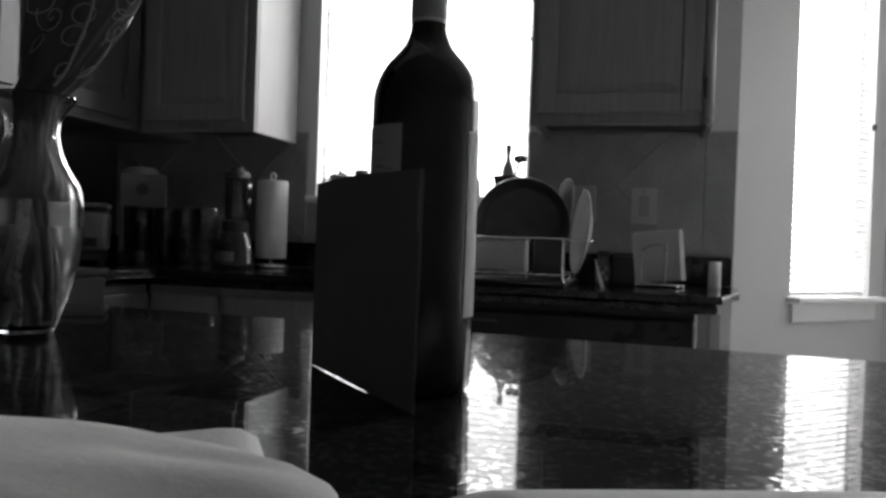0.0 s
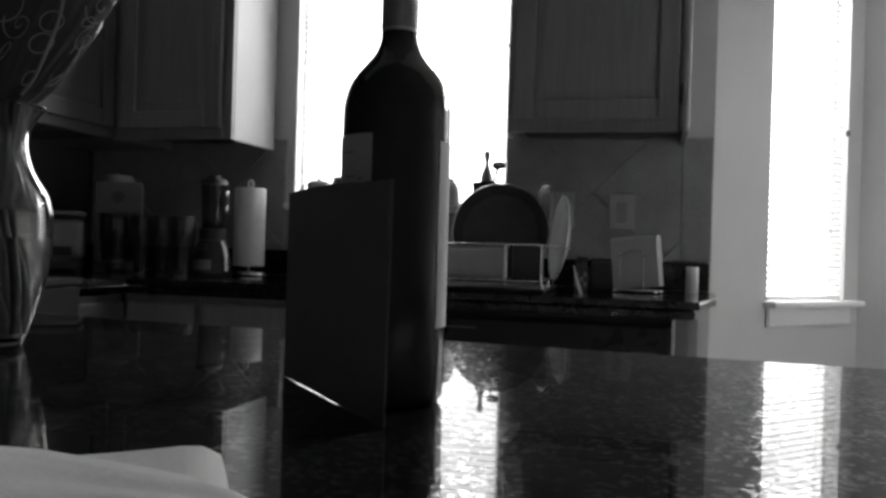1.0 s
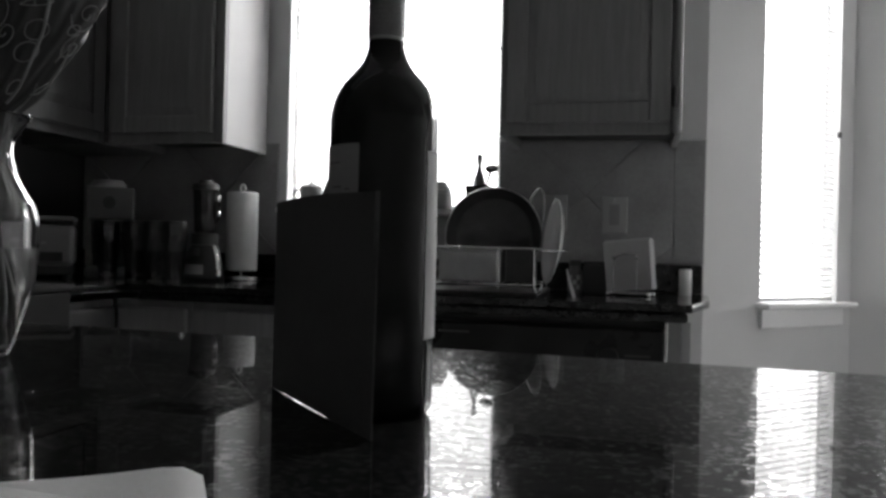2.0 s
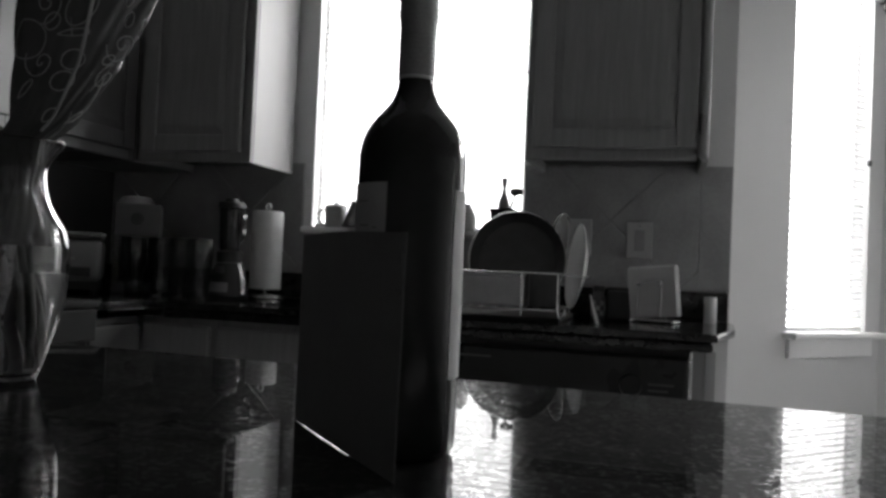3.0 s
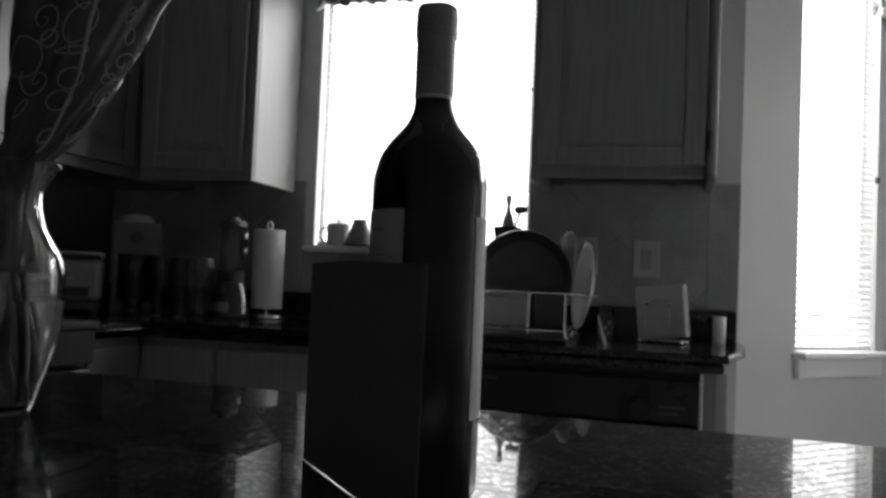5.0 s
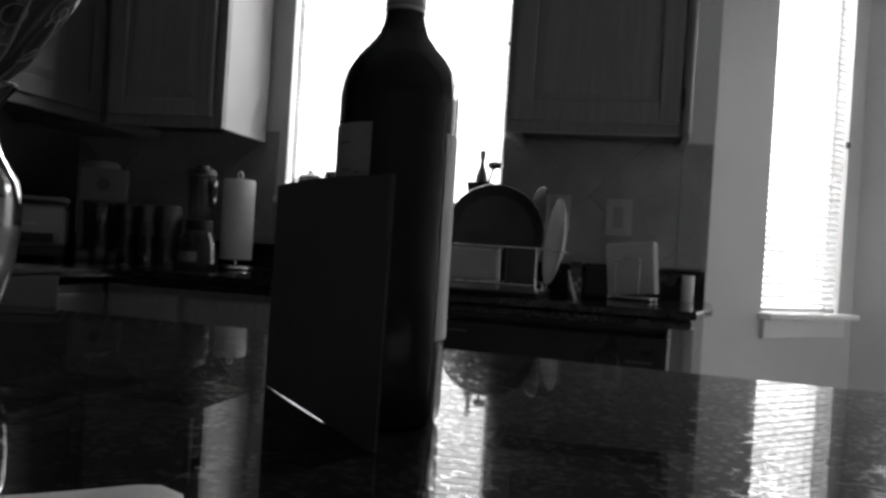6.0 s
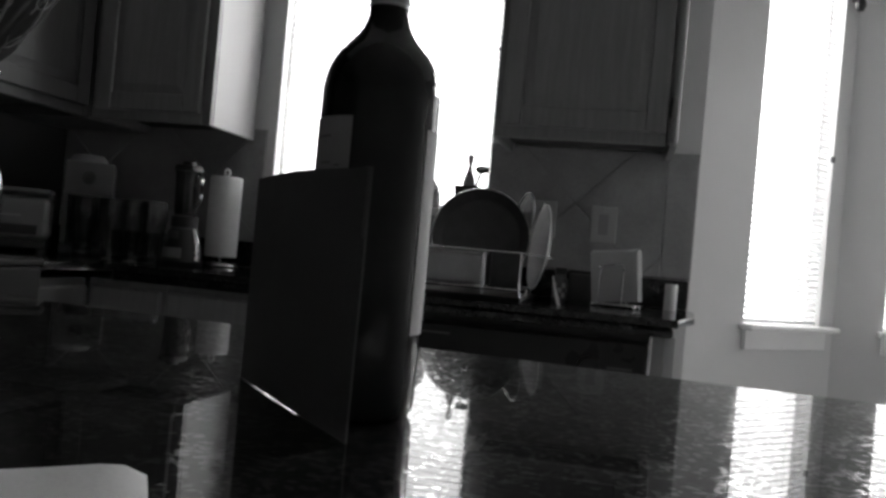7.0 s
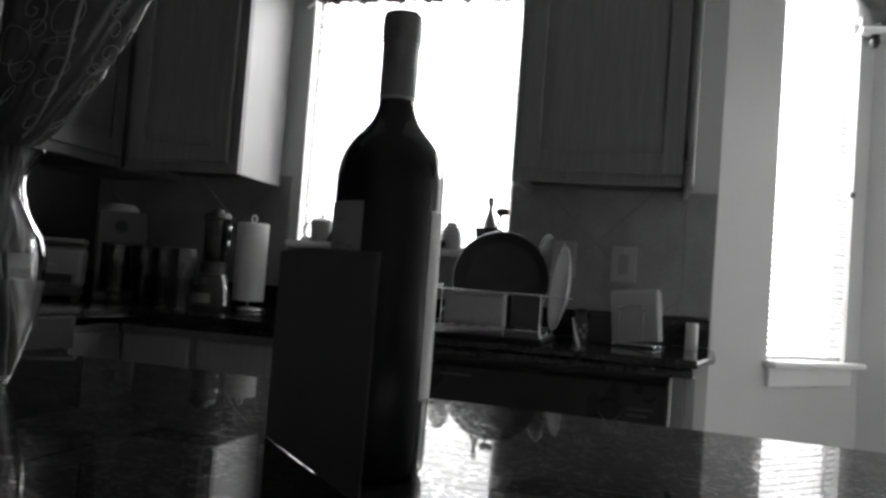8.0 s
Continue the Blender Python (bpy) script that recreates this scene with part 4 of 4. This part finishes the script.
turned("wax", [(0, 0.0), (0.0172, 0.0), (0.0180, 0.0015), (0.0180, 0.074), (0.0165, 0.0765), (0.0130, 0.0750), (0, 0.074)], M_WAX, cd, 40)
part("wick", tube([(0, 0, 0.073), (0.0005, 0, 0.079)], 0.0007, 6), M_BLACKMATTE, cd)

jar = thing("canister", (0.432, 2.76, CT), "square black canister beside the napkins", "canister")
part("body", box(-0.036, 0.036, -0.036, 0.036, 0.0, 0.084, bevel=0.006), M_BLACKMATTE, jar)
part("lid", box(-0.037, 0.037, -0.037, 0.037, 0.0845, 0.094, bevel=0.004), M_BLACKMATTE, jar)
sh = thing("spice_jar", (0.372, 2.74, CT), "small glass spice jar with a chequered band", "jar")
turned("jar_glass", [(0, 0), (0.019, 0.0), (0.021, 0.003), (0.021, 0.062), (0.016, 0.070), (0.016, 0.078), (0, 0.078)], M_NONSTICK, sh, 32)
turned("cap", [(0.0165, 0.0782), (0.0175, 0.0785), (0.0175, 0.095), (0.015, 0.097), (0, 0.097)], M_BLACKMATTE, sh, 32)
for r in range(3):
    for k in range(10):
        if (r + k) % 2 == 0:
            curved_label("check", 0.0211, k * 36, k * 36 + 35, 0.012 + r * 0.014, 0.0255 + r * 0.014, M_GREYPLASTIC, sh, "", 4)

# dish rack and dishes
rk = thing("dish_rack", (0.085, 2.60, CT), "chrome wire dish rack on a dark drip tray", "dish rack")
part("drip_tray", box(-0.235, 0.215, -0.165, 0.165, 0.0, 0.012, bevel=0.005), M_BLACKMATTE, rk)
X0, X1, Y0, Y1 = -0.22, 0.2035, -0.145, 0.145
for z in (0.030, 0.125):
    part("rim_wire", tube([(X0, Y0, z), (X1, Y0, z), (X1, Y1, z), (X0, Y1, z)], 0.0020, 8, closed=True), M_CHROME, rk, smooth=60)
for x, y in ((X0, Y0), (X1, Y0), (X1, Y1), (X0, Y1), (0.110, Y0), (-0.06, Y0), (-0.06, Y1), (0.1, Y1)):
    part("upright", tube([(x, y, 0.0125), (x, y, 0.125)], 0.0020, 8), M_CHROME, rk, smooth=60)
for k in range(11):
    x = X0 + 0.03 + k * 0.036
    part("cross_wire", tube([(x, Y0, 0.030), (x, Y1, 0.030)], 0.0016, 6), M_CHROME, rk, smooth=60)
for x in (X1, X0):
    loop = smoothed([(x, Y0 - 0.001, 0.05), (x + 0.004, Y0 - 0.004, 0.016), (x + 0.016, Y0 - 0.006, 0.014), (x + 0.022, Y0 - 0.004, 0.034)], 6)
    part("foot_loop", tube(loop, 0.003, 8), M_CHROME, rk, smooth=60)
rail = smoothed([(X1, Y0, 0.125), (X1 + 0.045, Y0 + 0.004, 0.122), (X1 + 0.074, Y0 + 0.03, 0.120), (X1 + 0.070, Y1 - 0.12, 0.120), (X1 + 0.04, Y1 - 0.10, 0.122), (X1, Y1 - 0.10, 0.125)], 5)
part("side_rail", tube(rail, 0.0022, 8), M_STEEL, rk, smooth=60)
cup = thing("cutlery_box", (0.101, 2.545, CT + 0.032), "pale plastic cutlery box in the dish rack", "container")
bm = box(-0.082, 0.082, -0.03, 0.03, 0.0, 0.083, bevel=0.006)
part("box", bm, M_STONEWARE, cup)
part("lip", box(-0.085, 0.085, -0.033, 0.033, 0.0832, 0.088, bevel=0.002), M_PLATE, cup)


def dish(name, profile, material, centre, normal, label, category, seg=64, extra=None):
    """A round dish standing on edge, with its inner side towards normal."""
    t = thing(name, centre, label, category)
    t.rotation_mode = "QUATERNION"
    t.rotation_quaternion = Vector(normal).to_track_quat("Z", "Y")
    turned("dish", profile, material, t, seg)
    if extra:
        extra(t)
    return t


def lid_extra(t):
    turned("rim", [(0.0842, -0.002), (0.0862, -0.002), (0.0868, 0.0005), (0.086, 0.0022), (0.0842, 0.002)], M_STEEL, t, 64, "bright steel rim")
    turned("knob", [(0, 0.0242), (0.008, 0.0245), (0.014, 0.036), (0.010, 0.042), (0, 0.043)], M_BLACKMATTE, t, 24)


def pan_extra(t):
    turned("rim", [(0.1330, 0.040), (0.1362, 0.040), (0.1370, 0.0425), (0.1355, 0.0445), (0.1330, 0.0435)], M_STEEL, t, 72, "worn bare rim")


dish("frying_pan", [(0, 0.0), (0.100, 0.0), (0.110, 0.004), (0.133, 0.040), (0.1345, 0.040), (0.112, 0.001), (0.102, -0.004), (0, -0.004)], M_NONSTICK, (0.150, 2.64, 1.063), (0.08, -0.99, 0.10), "dark nonstick frying pan drying on its edge", "pan", 72, pan_extra)
dish("plate", [(0, 0.004), (0.070, 0.004), (0.082, 0.008), (0.114, 0.018), (0.1175, 0.0185), (0.118, 0.016), (0.086, 0.003), (0.072, 0.0), (0, 0.0)], M_CERAMIC, (0.329, 2.64, 1.053), (-0.945, -0.30, 0.10), "white dinner plate standing on edge", "plate")
dish("pan_lid", [(0, 0.024), (0.03, 0.023), (0.06, 0.016), (0.080, 0.006), (0.084, 0.002), (0.086, 0.0), (0.082, -0.001), (0.077, 0.003), (0.05, 0.015), (0, 0.0215)], M_LID, (0.254, 2.715, 1.123), (-0.90, -0.42, 0.12), "glass pan lid leaning behind the plate", "lid", 64, lid_extra)
sp = thing("spatula", (0.374, 2.47, CT), "small white plastic spatula resting on the counter", "spatula")
bm = bmesh.new()
for k, (z, x, w, th) in enumerate(((0.001, 0.018, 0.010, 0.004), (0.02, 0.012, 0.012, 0.004), (0.045, 0.004, 0.006, 0.004), (0.075, -0.004, 0.003, 0.003))):
    for sx, sy in ((-1, -1), (1, -1), (1, 1), (-1, 1)):
        bm.verts.new((x + sx * w * 0.42, 0.25 * z + sy * th, z))
bm.verts.ensure_lookup_table()
for k in range(3):
    for q in range(4):
        a, b = 4 * k + q, 4 * k + (q + 1) % 4
        bm.faces.new((bm.verts[a], bm.verts[b], bm.verts[b + 4], bm.verts[a + 4]))
bm.faces.new(bm.verts[0:4])
bm.faces.new(bm.verts[12:16])
part("blade", bm, M_CERAMIC, sp, smooth=40)

# dark tray before the pan, added to fill the rack's dark compartment
bt = thing("filler_tray", (0.237, 2.572, CT + 0.0325), "dark tray added to fill the dark part of the dish rack", "baking tray", turn=2)
part("tray_bottom", box(-0.040, 0.040, 0.0, 0.003, 0.0, 0.088, bevel=0.001), M_NONSTICK, bt)
for x0, x1, z0, z1 in ((-0.0435, -0.0405, 0.0, 0.092), (0.0405, 0.0435, 0.0, 0.092), (-0.040, 0.040, 0.0885, 0.092)):
    part("rim", box(x0, x1, -0.010, 0.003, z0, z1, bevel=0.001), M_NONSTICK, bt)

# paper towels
tw = thing("paper_towel_holder", (-0.7375, 2.83, CT), "full white paper towel roll on an upright steel holder", "paper towels")
turned("base", [(0, 0), (0.062, 0.0), (0.066, 0.004), (0.062, 0.011), (0.02, 0.014), (0, 0.014)], M_STEEL, tw, 48)
turned("roll", [(0.020, 0.032), (0.0495, 0.032), (0.0515, 0.034), (0.052, 0.040), (0.0518, 0.284), (0.051, 0.290), (0.049, 0.292), (0.020, 0.292)], M_PAPER, tw, 64, "white quilted paper roll")
part("rod", tube([(0, 0, 0.01), (0, 0, 0.297)], 0.006, 12), M_STEEL, tw, smooth=60)
ringp = [(0.009 * math.cos(2 * math.pi * k / 20), 0, 0.306 + 0.012 * math.sin(2 * math.pi * k / 20)) for k in range(20)]
part("ring_knob", tube(ringp, 0.0042, 8, closed=True), M_CERAMIC, tw, smooth=60)

# blender
bl = thing("blender", (-0.808, 2.715, CT), "countertop blender with a glass jar and black lid", "blender")
turned("motor_base", [(0, 0), (0.060, 0.0), (0.064, 0.006), (0.061, 0.04), (0.052, 0.085), (0.045, 0.108), (0.041, 0.114), (0, 0.114)], M_MOTOR, bl, 40, "dark motor base")
turned("foot_ring", [(0.056, 0.0), (0.065, 0.001), (0.066, 0.012), (0.0642, 0.014)], M_BLACKMATTE, bl, 40)
curved_label("control_panel", 0.0622, -128, -62, 0.016, 0.052, M_GREYPLASTIC, bl, "pale grey control panel", 16)
curved_label("badge", 0.0532, -120, -75, 0.080, 0.104, M_COFFEE, bl, "dull grey badge", 12)
part("chrome_strip", tube(smoothed([(0.059, -0.016, 0.016), (0.057, -0.016, 0.05), (0.048, -0.014, 0.088), (0.040, -0.012, 0.110)], 6), 0.0125, 16, taper=0.007), M_CHROME, bl, "polished metal strip", smooth=60)
turned("collar", [(0.034, 0.1145), (0.042, 0.116), (0.042, 0.150), (0.036, 0.152), (0, 0.152)], M_BLACKMATTE, bl, 40)
turned("jar", [(0.032, 0.1525), (0.034, 0.155), (0.038, 0.27), (0.040, 0.292), (0.038, 0.292), (0.0355, 0.27), (0.0315, 0.158), (0.0, 0.157)], M_DIMJAR, bl, 40, "clear glass jar")
turned("lid", [(0, 0.322), (0.020, 0.322), (0.022, 0.312), (0.040, 0.310), (0.043, 0.304), (0.043, 0.2925), (0, 0.2925)], M_BLACKMATTE, bl, 40)
part("jar_handle", tube(smoothed([(0.036, -0.008, 0.285), (0.052, -0.012, 0.276), (0.054, -0.012, 0.205), (0.034, -0.008, 0.180)], 6), 0.0055, 10), M_DIMJAR, bl, smooth=60)
# Two chrome beads added to make the glints beside the jar.
for hz in (0.214, 0.262):
    turned("glint_bead", [(0, -0.012), (0.006, -0.009), (0.0080, 0.0), (0.006, 0.009), (0, 0.012)], M_CHROME, bl, 16, "chrome bead added to make a glint", at=(0.054, -0.012, hz))
dial = turned("dial", [(0, 0), (0.017, 0.0), (0.015, 0.012), (0, 0.013)], M_BLACKMATTE, bl, 24)
dial.matrix_basis = pose(-0.030, -0.049, 0.078, 80, 0, -30)

# coffee maker
cf = thing("coffee_maker", (-1.175, 2.745, CT), "dull grey drip coffee maker with a glass carafe", "coffee maker", turn=33)
part("base", box(-0.072, 0.072, -0.11, 0.11, 0.0, 0.035, bevel=0.008), M_COFFEE, cf)
part("tower", box(-0.072, 0.072, 0.03, 0.11, 0.0355, 0.19, bevel=0.004), M_BLACKMATTE, cf)
part("brew_head", box(-0.072, 0.072, -0.11, 0.11, 0.1905, 0.295, bevel=0.004), M_COFFEE, cf)
for sx in (-1, 1):
    part("side_post", box(sx * 0.0635 - 0.0085, sx * 0.0635 + 0.0085, -0.105, 0.029, 0.0355, 0.19, bevel=0.003), M_COFFEE, cf)
emblem = turned("emblem", [(0, 0), (0.020, 0.0), (0.020, 0.004), (0.015, 0.005), (0.014, 0.003), (0, 0.003)], M_BLACKMATTE, cf, 32)
emblem.matrix_basis = pose(0.0, -0.1102, 0.245, 90)
turned("carafe", [(0, 0.001), (0.042, 0.001), (0.051, 0.02), (0.053, 0.06), (0.045, 0.10), (0.040, 0.115), (0.038, 0.115), (0.043, 0.10), (0.051, 0.06), (0.049, 0.02), (0.041, 0.004), (0, 0.004)], M_GLASS, cf, 40, at=(0, -0.035, 0.0355))
turned("carafe_lid", [(0, 0.1165), (0.043, 0.1165), (0.043, 0.128), (0.02, 0.132), (0, 0.132)], M_BLACKMATTE, cf, 32, at=(0, -0.035, 0.0355))
part("carafe_handle", tube(smoothed([(0.0, -0.098, 0.145), (0.0, -0.125, 0.14), (0.0, -0.128, 0.09), (0.0, -0.10, 0.065)], 6), 0.007, 8), M_BLACKMATTE, cf, smooth=60)
bw2 = thing("bowl", (-1.185, 2.74, CT + 0.2955), "shallow pale bowl upside down on the coffee maker", "bowl")
turned("dish", [(0.058, 0.0), (0.056, 0.012), (0.046, 0.026), (0.02, 0.030), (0, 0.030), (0, 0.027), (0.044, 0.023), (0.053, 0.010), (0.055, 0.0)], M_GREYPLASTIC, bw2, 40)

# toaster
ts = thing("toaster", (-1.245, 2.50, CT), "white toaster dimmed in colour, with a dark slot and lever panel", "toaster", turn=34)
part("base", box(-0.096, 0.096, -0.071, 0.071, 0.0128, 0.0395, bevel=0.004), M_BLACKMATTE, ts)
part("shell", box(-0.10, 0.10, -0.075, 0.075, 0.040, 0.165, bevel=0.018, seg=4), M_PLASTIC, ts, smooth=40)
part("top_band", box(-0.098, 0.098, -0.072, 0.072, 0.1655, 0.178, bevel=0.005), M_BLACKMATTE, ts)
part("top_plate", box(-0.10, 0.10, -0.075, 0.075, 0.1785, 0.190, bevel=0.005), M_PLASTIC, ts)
part("lever_panel", box(-0.07, 0.07, -0.079, -0.0755, 0.054, 0.082, bevel=0.0015), M_BLACKMATTE, ts)
part("print_bar", box(-0.025, 0.025, -0.0765, -0.0752, 0.106, 0.112), M_GREYPLASTIC, ts)
for x, y in ((-0.08, -0.05), (0.08, -0.05), (0.08, 0.05), (-0.08, 0.05)):
    turned("foot", [(0, 0), (0.010, 0.0), (0.010, 0.0125), (0, 0.0125)], M_BLACKMATTE, ts, 16, at=(x, y, 0))

# row of glasses
gl = thing("drinking_glass", (-1.079, 2.60, CT), "tall clear drinking glass in a row on the counter", "glass", group="glasses on the counter")
turned("bowl", [(0, 0.0), (0.026, 0.0), (0.029, 0.003), (0.027, 0.02), (0.028, 0.06), (0.037, 0.11), (0.0405, 0.140), (0.039, 0.165), (0.035, 0.185), (0.0335, 0.185), (0.0375, 0.165), (0.039, 0.140), (0.0355, 0.11), (0.0265, 0.06), (0.0255, 0.022), (0.0, 0.016)], M_TUMBLER, gl, 40)
for x, y in ((-0.994, 2.615), (-0.910, 2.60), (-0.832, 2.58)):
    copy_thing(gl, pose(x, y, CT, 0, 0, 40 * x))
# ---- on the window sill ----
SZ = 1.158
mg = thing("lidded_mug", (-0.566, 3.000, SZ), "pale ceramic mug with a knobbed lid on the sill", "mug")
turned("cup", [(0, 0), (0.034, 0.0), (0.037, 0.003), (0.0395, 0.070), (0.0375, 0.070), (0.035, 0.006), (0, 0.005)], M_STONEWARE, mg, 40)
part("handle", tube(smoothed([(-0.037, 0, 0.062), (-0.058, 0, 0.060), (-0.066, 0, 0.038), (-0.055, 0, 0.016), (-0.036, 0, 0.012)], 6), 0.0042, 10), M_STONEWARE, mg, smooth=60)
turned("lid", [(0.040, 0.0705), (0.041, 0.073), (0.030, 0.080), (0.008, 0.083), (0.004, 0.086), (0.006, 0.092), (0, 0.095)], M_STONEWARE, mg, 40)
tp = thing("pitcher", (-0.476, 2.975, SZ), "small dark pitcher with a sloping side", "pitcher")
turned("body", [(0, 0), (0.048, 0.0), (0.053, 0.004), (0.052, 0.010), (0.044, 0.028), (0.033, 0.056), (0.024, 0.082), (0.022, 0.092), (0.019, 0.092), (0.020, 0.082), (0, 0.078)], M_DARKWARE, tp, 40)
part("spout", tube(smoothed([(0.036, 0, 0.03), (0.054, 0, 0.05), (0.062, 0, 0.075)], 6), 0.009, 10, taper=0.005), M_DARKWARE, tp, smooth=60)
hv = thing("honey_pot", (-0.092, 2.98, SZ), "beehive-shaped stoneware honey pot with a dark door", "honey pot")
prof = [(0, 0), (0.034, 0.0)]
for k in range(7):
    z = 0.004 + k * 0.0125
    r = 0.037 * math.cos(min(1.4, 0.02 + (k / 6.6) ** 2.2 * 1.25))
    prof += [(r * 0.965, z), (r, z + 0.004), (r * 0.985, z + 0.009)]
prof += [(0.006, 0.094), (0, 0.095)]
turned("coil_body", prof, M_STONEWARE, hv, 40)
part("door_arch", box(-0.026, -0.010, -0.0375, -0.030, 0.004, 0.028, bevel=0.003), M_BLACKMATTE, hv)
pt = thing("brush_pot", (0.034, 2.98, SZ), "square dark pot holding washing-up brushes", "pot")
bm = bmesh.new()
for z, r in ((0.0, 0.031), (0.078, 0.040)):
    for sx, sy in ((-1, -1), (1, -1), (1, 1), (-1, 1)):
        bm.verts.new((sx * r, sy * r * 0.85, z))
for r, z in ((0.036, 0.078), (0.030, 0.02)):
    for sx, sy in ((-1, -1), (1, -1), (1, 1), (-1, 1)):
        bm.verts.new((sx * r, sy * r * 0.85, z))
bm.verts.ensure_lookup_table()
for k in range(3):
    for q in range(4):
        a, b = 4 * k + q, 4 * k + (q + 1) % 4
        bm.faces.new((bm.verts[a], bm.verts[b], bm.verts[b + 4], bm.verts[a + 4]))
bm.faces.new(bm.verts[0:4])
bm.faces.new(bm.verts[12:16])
part("pot", bm, M_BLACKMATTE, pt)
br = thing("dish_brush", (0.034, 2.98, SZ + 0.012), "upright dish brush standing in the dark pot", "brush")
part("handle", tube([(0, 0, 0), (0.002, 0, 0.10)], 0.004, 10), M_GREYPLASTIC, br, smooth=60)
turned("bristle_head", [(0, 0.058), (0.015, 0.058), (0.0195, 0.070), (0.0185, 0.086), (0.0125, 0.106), (0.0075, 0.120), (0.006, 0.132), (0.0075, 0.142), (0.0105, 0.154), (0.009, 0.168), (0, 0.173)], M_GREYPLASTIC, br, 24, at=(0.001, 0, 0))
fb = thing("scrubber", (0.038, 2.985, SZ + 0.021), "round-headed scrubber leaning out of the pot", "brush")
part("handle", tube([(0, 0, 0), (0.034, 0, 0.108)], 0.0042, 8), M_GREYPLASTIC, fb, smooth=60)
bm = bmesh.new()
for k in range(9):
    a = 2 * math.pi * k / 9
    tube([(0.036, 0, 0.113), (0.036 + 0.021 * math.cos(a), 0.014 * math.sin(a), 0.115 + 0.009 * math.sin(a))], 0.0082, 7, bm=bm)
part("bristles", bm, M_BLACKMATTE, fb, smooth=60)

# latch on the bay window
lt = thing("blind_cord_cleat", (0, 0, 0), "small dark cord cleat on the window frame", "cleat")
lt.matrix_world = m_bay1
part("cleat", box(0.668, 0.684, -0.012, 0.0, 1.452, 1.474, bevel=0.004), M_HINGE, lt)

# small things by the sink
sn = thing("serving_spoon", (0.0, 2.50, CT + 0.125), "white serving spoon lying across the rack's rim", "spoon")
bm = lathe([(0, -0.004), (0.010, -0.003), (0.017, 0.002), (0.019, 0.007), (0.017, 0.007), (0.009, 0.001), (0, 0.0)], 24, at=(0.012, -0.055, 0.006))
tube([(0.010, -0.035, 0.010), (-0.004, 0.03, 0.0055), (-0.02, 0.12, 0.0055)], 0.0032, 8, bm=bm)
part("spoon", bm, M_CERAMIC, sn, smooth=50)
hk = thing("suction_hook", (0.085, 3.046, 1.705), "tiny dark suction hook stuck on the window", "hook")
cupped = part("suction_cup", lathe([(0, 0.004), (0.003, 0.004), (0.007, 0.0), (0, 0.001)], 16), M_BLACKMATTE, hk, smooth=50)
cupped.matrix_basis = pose(0, 0, 0, 90)
part("hook_wire", tube(smoothed([(0, -0.004, 0), (0, -0.008, -0.004), (0.001, -0.008, -0.010), (0.004, -0.009, -0.008)], 5), 0.0012, 6), M_BLACKMATTE, hk, smooth=60)
